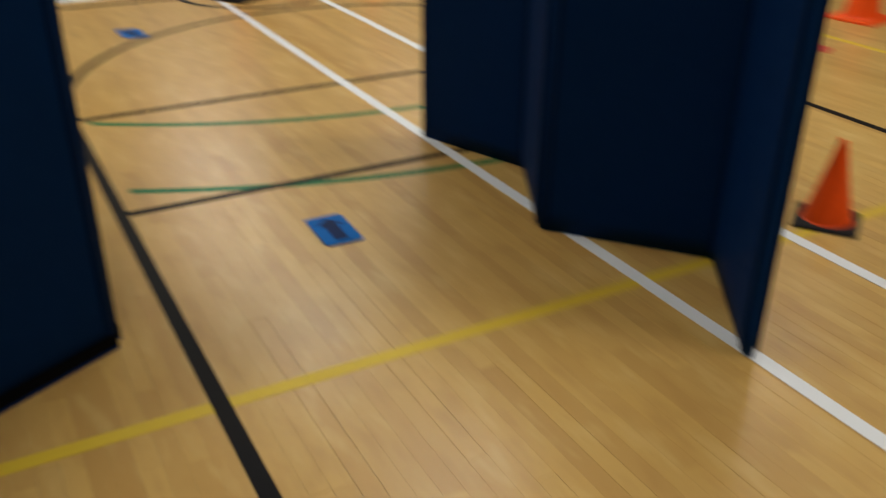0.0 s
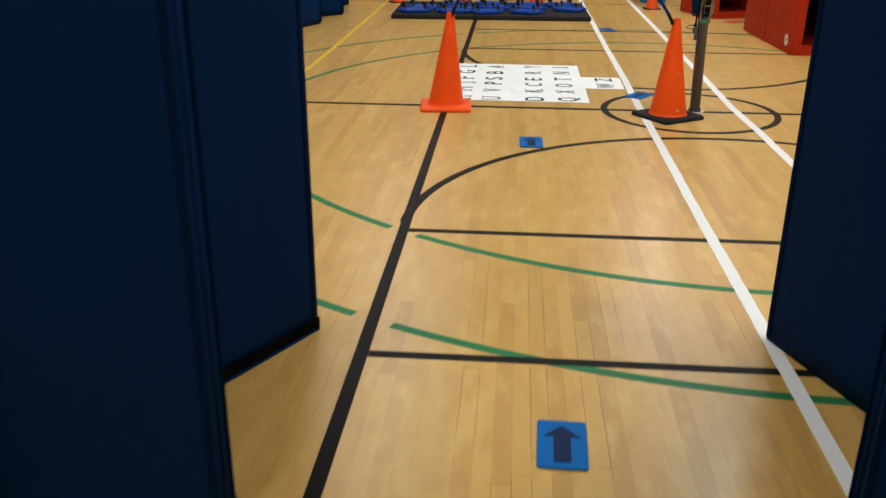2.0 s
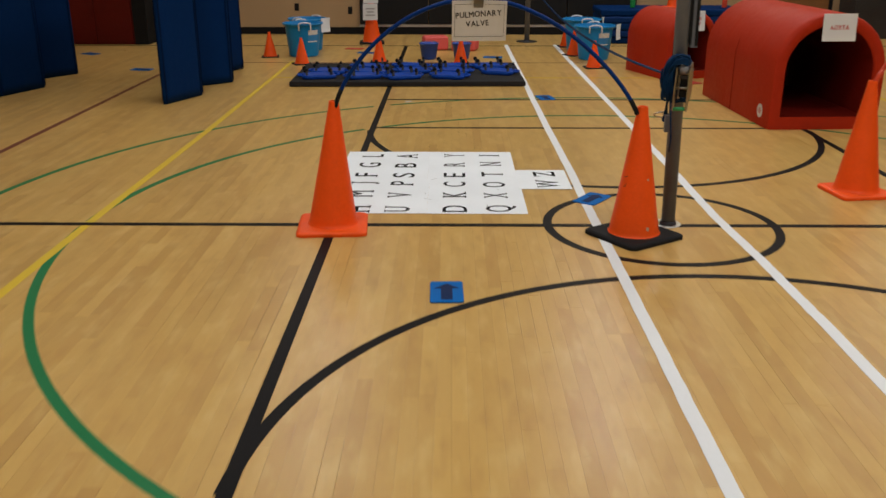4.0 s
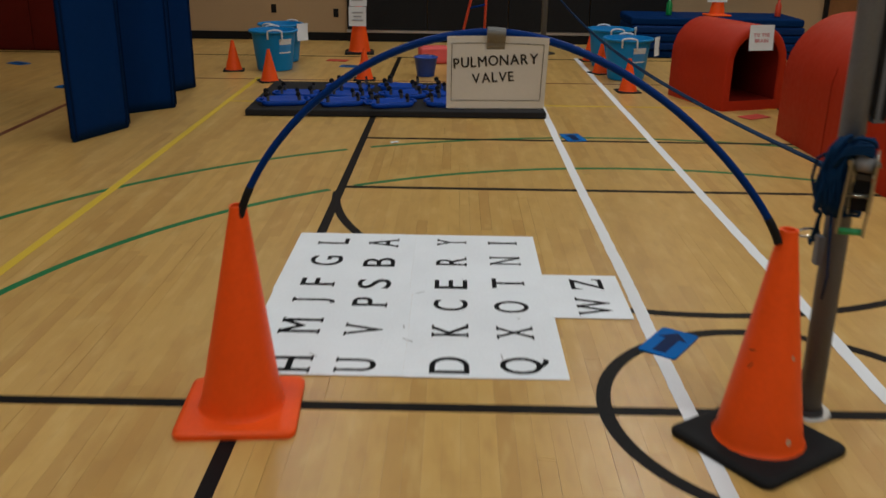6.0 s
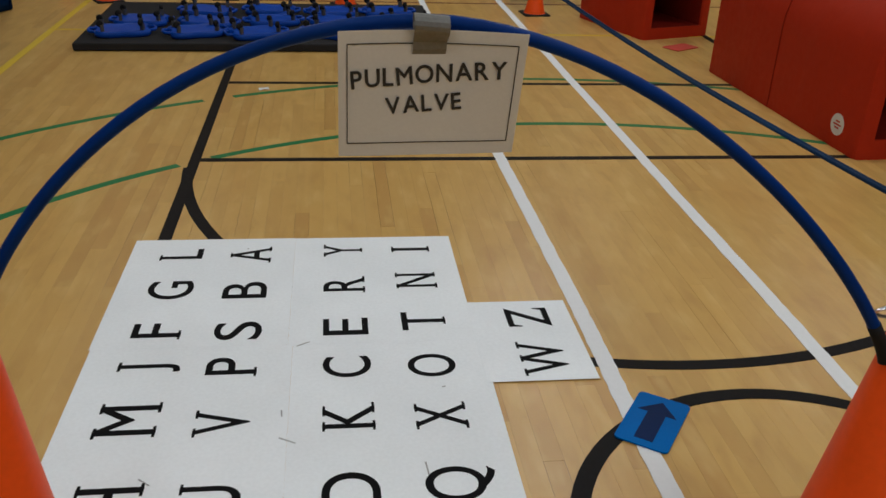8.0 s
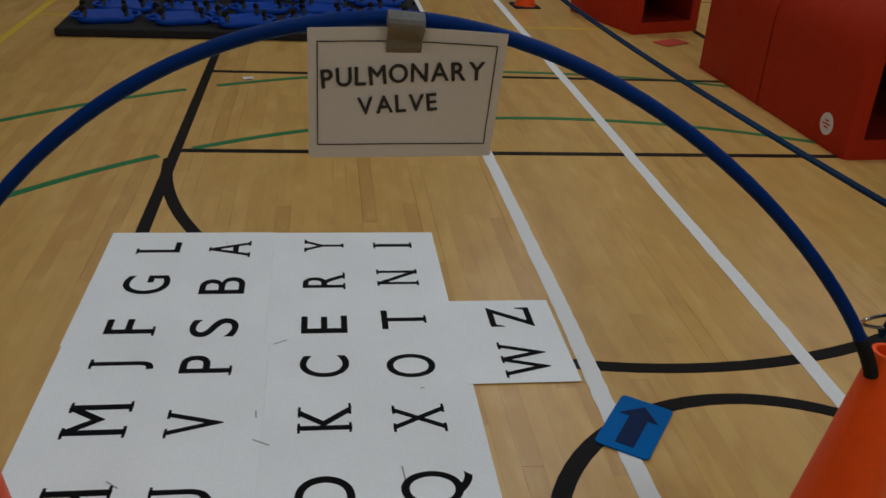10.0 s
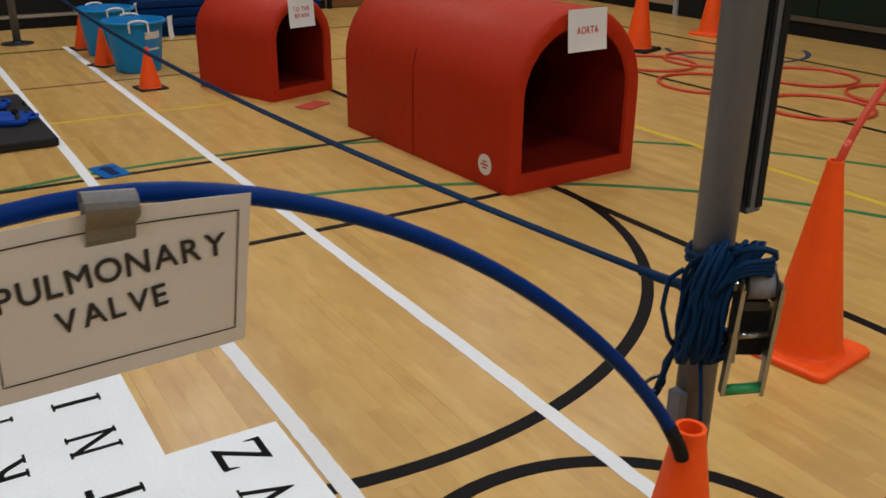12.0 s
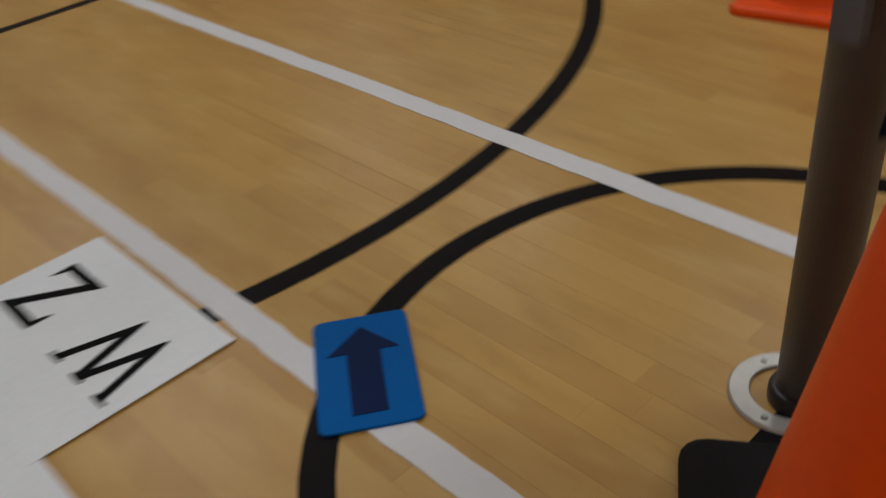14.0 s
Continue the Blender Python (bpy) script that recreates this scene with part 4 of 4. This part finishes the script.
for s in (0.012, 0.082):
    pts = [(0.0, 0.0), (0.0, 0.15), (0.018, 0.19), (0.042, 0.19), (0.05, 0.14), (0.044, 0.03), (0.03, 0.0)]
    side = part("side_plate", prism([(-b, a) for a, b in pts], 0, 0.004), ZINC, winch, "bright zinc side plate")
    side.matrix_basis = pose(s, -0.052, 0.69) @ Matrix(((0, 0, 1, 0), (0, 1, 0, -0.05), (-1, 0, 0, 0.0), (0, 0, 0, 1)))


def slanted(x, y0, y1, z0, z1, half, slant):
    """An upright flat bar whose foot is pushed sideways."""
    bm = boxed(x - half, x + half, y0, y1, z0, z1)
    for v in bm.verts:
        v.co.x += slant * (z1 - v.co.z) / (z1 - z0)
    return bm


part("strap_drum", tubed([(0.020, -0.088, 0.842), (0.079, -0.088, 0.842)], 0.026, 20), WEBBING, winch, "grey webbing wound on the drum", True)
for s in (0.0165, 0.0795):
    part("ratchet_wheel", tubed([(s, -0.088, 0.842), (s + 0.003, -0.088, 0.842)], 0.030, 14), DARK_STEEL, winch, "dark toothed wheel")
part("axle", tubed([(0.002, -0.088, 0.842), (0.098, -0.088, 0.842)], 0.008, 12), ZINC, winch, "", True)
part("nut", lathe([(0.014, 0), (0.014, 0.008)], 6), ZINC, winch).matrix_basis = pose(0.000, -0.088, 0.842, 0, -90, 0)
part("webbing", boxed(0.022, 0.076, -0.090, -0.084, 0.775, 0.86), BLACK_RUBBER, winch, "black webbing")
part("pawl_plate", boxed(0.020, 0.078, -0.099, -0.094, 0.795, 0.812), DARK_STEEL, winch)
part("cross_bar", tubed([(-0.004, -0.106, 0.748), (0.079, -0.106, 0.752)], 0.006, 8), ZINC, winch, "", True)
for s, slant in ((0.007, -0.016), (0.091, -0.012)):
    soften(part("handle_arm", slanted(s, -0.118, -0.096, 0.632, 0.855, 0.003, slant), ZINC, winch, "bright zinc handle arm"), 0.002)
    part("arm_edge", slanted(s - 0.0005, -0.121, -0.1182, 0.632, 0.845, 0.0048, slant), ZINC, winch, "folded edge of the handle arm")
part("grip", tubed([(-0.008, -0.110, 0.638), (0.078, -0.110, 0.645)], 0.0105, 14), GREEN_GRIP, winch, "green plastic grip", True)
part("black_pad", boxed(0.014, 0.08, -0.088, -0.046, 0.70, 0.775), BLACK_RUBBER, winch)

# hank of rope thrown over the winch and round the post
rng = random.Random(11)
hank = thing("rope_hank", LEAN_POST @ pose(0.008, 0, 0.010, 0, 0, -32), "hank of dark blue braided rope looped round the post", "rope")
for k in range(34):
    cx = -0.048 + 0.0018 * k + rng.uniform(-0.004, 0.004)
    top, low = 0.918 + rng.uniform(-0.035, 0.018), 0.715 + rng.uniform(-0.025, 0.04)
    dep = 0.050 + rng.uniform(-0.022, 0.022)
    pts = []
    for i in range(24):
        a = 2 * math.pi * i / 24
        up = max(0.0, math.sin(a))
        zz = (top + low) / 2 + (top - low) / 2 * math.sin(a)
        sway = 0.008 * math.sin(2.0 * a + k) + (0.022 + 0.001 * k) * up ** 2.2 - 0.014 * (1 - up)
        pts.append((cx + sway, -0.062 - dep * 0.6 * math.cos(a) + 0.004 * math.sin(3 * a + k), zz))
    part("loop", tubed(pts, 0.0048, 7, True), ROPE, hank, "", True)
for k in range(4):
    z = 0.896 + 0.007 * k
    part("drape", tubed([(-0.03 + 0.006 * k, -0.10, z - 0.05), (-0.012 + 0.004 * k, -0.108, z - 0.015), (0.02, -0.11, z), (0.048, -0.11, z + 0.004), (0.066, -0.105, z - 0.002 + 0.002 * k), (0.073, -0.09, z - 0.012), (0.055, -0.075, z - 0.014), (0.02, -0.07, z - 0.01)], 0.005, 7), ROPE, hank, "", True)
part("loop", tubed([(-0.062, -0.03, 0.87), (-0.088, -0.03, 0.85), (-0.094, -0.03, 0.79), (-0.078, -0.03, 0.73), (-0.058, -0.03, 0.70)], 0.0050, 7), ROPE, hank, "", True)
for z, r in ((0.878, 0.049), (0.891, 0.050), (0.69, 0.050), (0.702, 0.051), (0.714, 0.049)):
    part("turn", tubed([(x, y, z + 0.004 * math.sin(i)) for i, (x, y, _) in enumerate(circle_pts(r, 0, 24))], 0.0055, 7, True), ROPE, hank, "", True)
part("tail", tubed([(0.0, -0.09, 0.925), (0.03, -0.1, 0.94), (0.055, -0.1, 0.938), (0.072, -0.095, 0.93), (0.076, -0.09, 0.918), (0.065, -0.09, 0.91)], 0.006, 7), ROPE, hank, "", True)
part("tail", tubed([(-0.02, -0.06, 0.69), (-0.012, -0.07, 0.6), (-0.005, -0.064, 0.5), (-0.012, -0.06, 0.42)], 0.004, 7), ROPE, hank, "", True)
part("knot", lathe([(0.002, -0.014), (0.006, -0.009), (0.008, 0.002), (0.006, 0.010), (0.002, 0.014)], 12), ROPE, hank, "", True).matrix_basis = pose(-0.080, 0.015, 0.575)
part("tail", tubed([(-0.045, -0.015, 0.73), (-0.058, 0.0, 0.68), (-0.068, 0.008, 0.63), (-0.078, 0.014, 0.585)], 0.0065, 7), ROPE, hank, "", True)
part("tail", tubed([(-0.052, -0.005, 0.70), (-0.066, 0.014, 0.65), (-0.064, 0.02, 0.60), (-0.074, 0.02, 0.575), (-0.086, 0.012, 0.58)], 0.0055, 7), ROPE, hank, "", True)
hook = thing("spring_hook", LEAN_POST @ pose(-0.066, 0.055, 0.612), "small bright metal spring hook hanging on the rope", "hook")
part("body", tubed([(0.02 * math.cos(a) * 1.9, 0.004 * math.sin(2 * a), 0.014 * math.sin(a)) for a in [2 * math.pi * i / 20 for i in range(20)]], 0.0042, 8, True), CHROME, hook, "", True)

cord = thing("stretched_rope", pose(0, 0, 0), "doubled dark blue rope stretched between the two net posts", "rope")
A, B = Vector((1.807, 0.10, 0.815)), Vector((1.755, 8.86, 0.90))
for s in (-0.0048, 0.0048):
    pts = []
    for i in range(41):
        t = i / 40
        p = A.lerp(B, t) + Vector((s * math.cos(2 * t), 0, -0.70 * t * (1 - t) + s * math.sin(2 * t)))
        pts.append(p)
    part("strand", tubed(pts, 0.0055, 8), ROPE, cord, "", True)
part("lashing", tubed([(1.807, 0.02, 0.815), (1.812, 0.06, 0.818), (1.807, 0.10, 0.815), (1.81, 0.16, 0.808)], 0.011, 8), ROPE, cord, "", True)


# ---- tubs ----
def tub(x, y, turn, label, paper=True):
    ob = thing("storage_tub", pose(x, y, 0, 0, 0, turn), label, "tub", "turquoise tubs")
    h = 0.43
    prof = [(0.17, 0.0), (0.185, 0.006), (0.192, 0.03), (0.232, h - 0.045), (0.234, h - 0.03), (0.262, h - 0.024), (0.268, h - 0.01), (0.262, h), (0.246, h), (0.226, h - 0.05), (0.18, 0.02), (0.02, 0.012)]
    body = part("body", lathe(prof, 40), TUB, ob, "", True)
    body.data.set_sharp_from_angle(angle=radians(40))
    for s in (-1, 1):
        pts = [(s * 0.255, 0.075 * math.cos(a), h - 0.006 + 0.022 * math.sin(a)) for a in [math.pi * i / 12 for i in range(13)]]
        pts += [(s * 0.262, -0.078, h - 0.08), (s * 0.248, -0.05, h - 0.10)]
        rope = part("rope_handle", tubed([(s * 0.262, 0.075, h - 0.08)] + pts, 0.009, 8), WHITE_PLASTIC, ob, "white rope handle", True)
        rope.matrix_basis = pose(0, 0, 0, 0, 0, 84)
    for name, material, z0, z1 in (("label_foot", WHITE_PLASTIC, h - 0.236, h - 0.222), ("label", TUB_LABEL, h - 0.221, h - 0.145), ("label_head", WHITE_PLASTIC, h - 0.144, h - 0.085)):
        lab = bmesh.new()
        ring_loft(lab, [[((0.1925 + 0.04 * (z - 0.03) / (h - 0.075)) * math.cos(q), (0.1925 + 0.04 * (z - 0.03) / (h - 0.075)) * math.sin(q), z) for q in [radians(-84 + 5 * i) for i in range(9)]] for z in (z0, z1)], False, False, False)
        part(name, lab, material, ob, "printed label")
    if paper:
        pg = part("paper_tag", curved_sheet(0.15, 0.19, 0.0, 0.03), PAPER, ob, "white paper tag hung on the rim")
        pg.matrix_basis = pose(0.285, -0.05, h - 0.085, 80, 0, 60)
    return ob


tub(2.46, 6.97, 0, "turquoise plastic tub with white rope handles on the floor")
tub(2.42, 7.88, 15, "turquoise plastic tub with white rope handles on the floor")
tub(-1.325, 7.27, 20, "turquoise plastic tub with rope handles beside small cones", False)
tub(-1.365, 7.92, -15, "turquoise plastic tub with rope handles and a paper tag")

# ---- scooters on a black mat ----
floor_mat = thing("floor_mat", pose(0.152, 5.46, 0, 0, 0, 1.2), "black foam floor mat carrying upturned blue scooter boards", "gym mat")
soften(part("pad", boxed(-1.25, 1.25, -0.72, 0.72, 0.002, 0.055), MAT_GREY, floor_mat), 0.01)


def scooter():
    ob = thing("scooter_board", pose(0, 0, 0), "blue plastic scooter board turned upside down with black casters up", "scooter board", "scooter boards")
    bm = bmesh.new()
    def outline(k, z):
        pts = []
        for i in range(32):
            a = 2 * math.pi * i / 32
            r = 0.155 * (1 + 0.16 * math.cos(4 * (a - math.pi / 4)))
            pts.append((k * r * math.cos(a) * 1.28, k * r * math.sin(a), z))
        return pts
    ring_loft(bm, [outline(0.93, 0.0), outline(1.0, 0.012), outline(1.0, 0.03), outline(0.95, 0.042), outline(0.8, 0.036)])
    deck = part("deck", bm, SCOOTER, ob, "", True)
    deck.data.set_sharp_from_angle(angle=radians(50))
    for s in (-1, 1):
        part("handle", tubed([(s * 0.17, -0.06, 0.03), (s * 0.215, -0.05, 0.033), (s * 0.222, 0.0, 0.033), (s * 0.215, 0.05, 0.033), (s * 0.17, 0.06, 0.03)], 0.011, 8), SCOOTER, ob, "", True)
    for i, (sx, sy) in enumerate(((1, 1), (-1, 1), (-1, -1), (1, -1))):
        yaw = 40 * i + 20
        c = part("caster_fork", boxed(-0.012, 0.012, -0.010, 0.012, 0.040, 0.084), FORK, ob, "dull zinc caster fork")
        c.matrix_basis = pose(sx * 0.13, sy * 0.095, 0, 0, 0, yaw)
        bm = lathe([(0.007, -0.010), (0.019, -0.010), (0.022, -0.006), (0.022, 0.006), (0.019, 0.010), (0.007, 0.010)], 16)
        wl = part("wheel", bm, BLACK_RUBBER, c, "black rubber caster wheel", True)
        wl.matrix_basis = pose(0, 0.014, 0.092, 0, 90, 0)
    return ob


first = scooter()
rng = random.Random(5)
spots = []
for j, y in enumerate((4.98, 5.36, 5.74)):
    for i in range(5):
        if (i, j) in ((0, 2), (4, 0)):
            continue
        spots.append((-0.80 + i * 0.475 + (0.06 if j == 1 else -0.02) + rng.uniform(-0.03, 0.03), y + rng.uniform(-0.04, 0.05), rng.uniform(-22, 22)))
first.matrix_basis = pose(spots[0][0], spots[0][1], 0.0565, 0, 0, spots[0][2])
for x, y, a in spots[1:]:
    copy_thing(first, pose(x, y, 0.0565, 0, 0, a))


# ---- things behind the scooters ----
def pail(x, y):
    ob = thing("small_pail", pose(x, y, 0), "small blue plastic pail on the floor", "pail", "small pails")
    part("body", lathe([(0.085, 0.0), (0.092, 0.01), (0.12, 0.19), (0.128, 0.195), (0.128, 0.205), (0.113, 0.205), (0.085, 0.012)], 28), BLUE_BUCKET, ob, "", True)
    part("bail", tubed([(0.125 * math.cos(a), 0.02, 0.195 + 0.03 * math.sin(a)) for a in [math.pi * i / 12 for i in range(13)]], 0.004, 6), STEEL, ob, "wire bail", True)


for x, y in ((0.34, 6.95), (0.76, 6.95)):
    pail(x, y)
for x, y, a in ((0.40, 7.95, 10), (0.82, 7.9, -15)):
    ob = thing("foam_block", pose(x, y, 0, 0, 0, a), "pink-red foam stepping block on the floor", "foam block", "foam blocks")
    soften(part("block", boxed(-0.17, 0.17, -0.13, 0.13, 0.002, 0.19), PINK, ob), 0.03, 3)
frame_ = thing("red_stand", pose(0.70, 8.8, 0), "narrow red plastic stand with two leaning poles", "stand")
for x0, x1 in ((-0.02, 0.27), (0.30, 0.335)):
    part("pole", tubed([(x0, 0, 0.0), (x1, 0, 1.25)], 0.017, 10), HOOP_RED, frame_, "", True)
part("cross_bar", tubed([(0.11, 0, 0.55), (0.315, 0, 0.60)], 0.013, 8), HOOP_BLUE, frame_, "blue cross bar", True)
part("cap", lathe([(0.05, 1.2), (0.045, 1.26), (0.02, 1.3)], 14), HOOP_RED, frame_, "", True).matrix_basis = pose(0.305, 0, 0)

notice = thing("paper_notice", pose(-0.545, 8.53, 0.46, 87, 0, 2), "two white paper notices taped on an orange cone", "sign")
for y in (0.0, 0.235):
    part("page", curved_sheet(0.21, 0.23, 0.0, 0.004), PAPER, notice).matrix_basis = pose(0.01 if y else 0.0, y, 0.002 if y else 0)
    part("print", bars((0.8, 0.6, 0.85), 0.16, 0.018, 0.045), GREY_PLASTIC, notice).matrix_basis = pose(0, y, 0.006)

# stacked mats with things on top, before the tan wall
stack_rng = random.Random(8)
for i in range(5):
    m = thing("stacked_mat", pose(3.86 + stack_rng.uniform(-0.02, 0.02), 9.05 + stack_rng.uniform(-0.02, 0.02), 0.002 + i * 0.098, 0, 0, stack_rng.uniform(-0.8, 0.8)), "dark blue vinyl gym mat lying in a stack", "gym mat", "stacked mats")
    soften(part("pad", boxed(-1.05, 1.05, -0.45, 0.45, 0.0, 0.094), BLUE_STACK if i % 2 else BLUE_VINYL, m), 0.025, 3)
cone_sign = cone(3.91, 8.95, 0.5, 0.28, 10, ORANGE, big, "orange traffic cone with white notices on a stack of mats")
cone_sign.location.z = 0.494
nt = thing("paper_notice", pose(3.88, 8.885, 0.76, 86, 0, -3), "white paper notices fixed to an orange cone", "sign")
for y in (0.0, 0.21):
    part("page", curved_sheet(0.24, 0.2, 0.0, 0.004), PAPER, nt).matrix_basis = pose(0, y, 0)
    part("print", bars((0.8, 0.6), 0.18, 0.018, 0.05), GREY_PLASTIC, nt).matrix_basis = pose(0, y, 0.005)
for x, m, nm in ((3.3, GREEN_BOTTLE, "green"), (4.65, HOOP_RED, "red")):
    bt = thing("bottle", pose(x, 8.9, 0.496), nm + " plastic bottle standing on the stacked mats", "bottle", "bottles")
    part("body", lathe([(0.034, 0.0), (0.037, 0.01), (0.037, 0.13), (0.018, 0.17), (0.016, 0.19)], 20), m, bt, "", True)
    part("cap", lathe([(0.018, 0.191), (0.018, 0.215)], 16), WHITE_PLASTIC if nm == "green" else HOOP_RED, bt)

# wall fittings
for x, z in ((-0.99, 0.37), (-1.84, 0.42)):
    so = thing("wall_socket", pose(x, Y1 - 0.001, z), "small dark wall socket on the tan wall", "socket", kind="structure")
    soften(part("plate", boxed(-0.035, 0.035, -0.008, 0, -0.057, 0.057), BASEBOARD, so), 0.003)
poster = thing("poster", pose(-2.75, Y1 - 0.004, 0.95), "teal poster with dark shapes on the tan wall", "poster")
part("sheet", boxed(-0.2, 0.2, -0.003, 0, -0.4, 0.4), plain("teal_poster", (0.08, 0.20, 0.24), 0.6), poster)
part("picture", boxed(-0.15, 0.02, -0.0045, -0.0032, -0.3, 0.15), BASEBOARD, poster)
part("banner", boxed(-0.17, 0.15, -0.0045, -0.0032, 0.22, 0.34), RED_INK, poster)
panel_sign = thing("paper_notice", pose(1.35, Y1 - 0.075, 1.12, 90, 0, 0), "white paper notice on the black partition", "sign")
part("page", curved_sheet(0.6, 0.32, 0, 0.002), PAPER, panel_sign)

scrap = thing("paper_scrap", pose(0.221, 3.818, 0.0035, 0, 0, 20), "small scrap of white paper on the floor", "scrap")
part("paper", curved_sheet(0.06, 0.035, 0.006, 0.008), PAPER, scrap)

cart = thing("equipment_cart", pose(7.95, 9.4, 0), "dark equipment cart on wheels by the wall", "cart")
part("shelf", boxed(-0.45, 0.45, -0.22, 0.22, 0.14, 0.19), DARK_STEEL, cart)
part("shelf", boxed(-0.45, 0.45, -0.22, 0.22, 0.7, 0.74), DARK_STEEL, cart)
for sx in (-0.43, 0.43):
    for sy in (-0.2, 0.2):
        part("upright", tubed([(sx, sy, 0.07), (sx, sy, 0.9)], 0.014, 8), STEEL, cart)
        part("caster", tubed([(sx - 0.012, sy, 0.04), (sx + 0.012, sy, 0.04)], 0.038, 12), BLACK_RUBBER, cart)
dark_bin = thing("dark_cabinet", pose(7.1, 9.6, 0), "dark cabinet against the tan wall", "cabinet")
soften(part("body", boxed(-0.35, 0.35, -0.3, 0.3, 0.0, 0.62), DARK_STEEL, dark_bin), 0.01)

plate = thing("floor_socket", pose(-2.2, -0.01, 0), "small round black floor socket cover on the line", "floor plate")
part("disc", lathe([(0.07, 0.0022), (0.068, 0.006), (0.02, 0.0075)], 28), BLACK_RUBBER, plate)


# ---- floor boards ----
BOARD = 0.0572
LENGTHS = (0.42, 0.58, 0.74, 0.95, 1.18, 1.45)
EDGE = 0.0004
NEAR = (-0.2, 2.95, -1.6, 3.4)


def board_shape(length, gap):
    """Corners and faces of one board from its near end, with eased top edges."""
    a, b = gap, BOARD - gap
    c, d = gap, length - gap
    e = EDGE if gap > 0.0002 else 0.00015
    vs = [(a, c, -0.005), (b, c, -0.005), (b, d, -0.005), (a, d, -0.005), (a, c, -e), (b, c, -e), (b, d, -e), (a, d, -e), (a + e, c + e, 0), (b - e, c + e, 0), (b - e, d - e, 0), (a + e, d - e, 0)]
    fs = [(8, 9, 10, 11)] + [(i, (i + 1) % 4, (i + 1) % 4 + 4, i + 4) for i in range(4)] + [(i + 4, (i + 1) % 4 + 4, (i + 1) % 4 + 8, i + 8) for i in range(4)]
    return vs, fs


board_data = []
for gap in (0.00012, 0.0007):
    for length in LENGTHS:
        vs, fs = board_shape(length, gap)
        data = bpy.data.meshes.new("plank")
        data.from_pydata(vs, [], fs)
        data.materials.append(MAPLE)
        board_data.append((length, vs, fs, data))
rng = random.Random(21)
all_v, all_f = [], []
count = 0
rows = int((X1 - X0) / BOARD) + 1
for r in range(rows):
    x = X0 + r * BOARD
    y = Y0 - rng.uniform(0, 1.2)
    while y < Y1:
        length, vs, fs, data = board_data[rng.choice((0, 1, 1, 2, 2, 3, 3, 4, 4, 5)) + (6 if rng.random() < 0.14 else 0)]
        if NEAR[0] < x < NEAR[1] and NEAR[2] < y < NEAR[3] and count < 300:
            ob = new("plank", data)
            ob.parent = slab
            ob.matrix_basis = pose(x, y, 0)
            count += 1
        else:
            k = len(all_v)
            all_v += [(x + a, y + b, c) for a, b, c in vs]
            all_f += [tuple(k + i for i in f) for f in fs]
        y += length
data = bpy.data.meshes.new("planks")
data.from_pydata(all_v, [], all_f)
data.materials.append(MAPLE)
rest = new("planks", data)
rest.parent = slab
rest["kind"] = "stuff"
for ob in list(scene.objects):
    if ob.name.startswith("traffic_cone"):
        auto_smooth(ob)
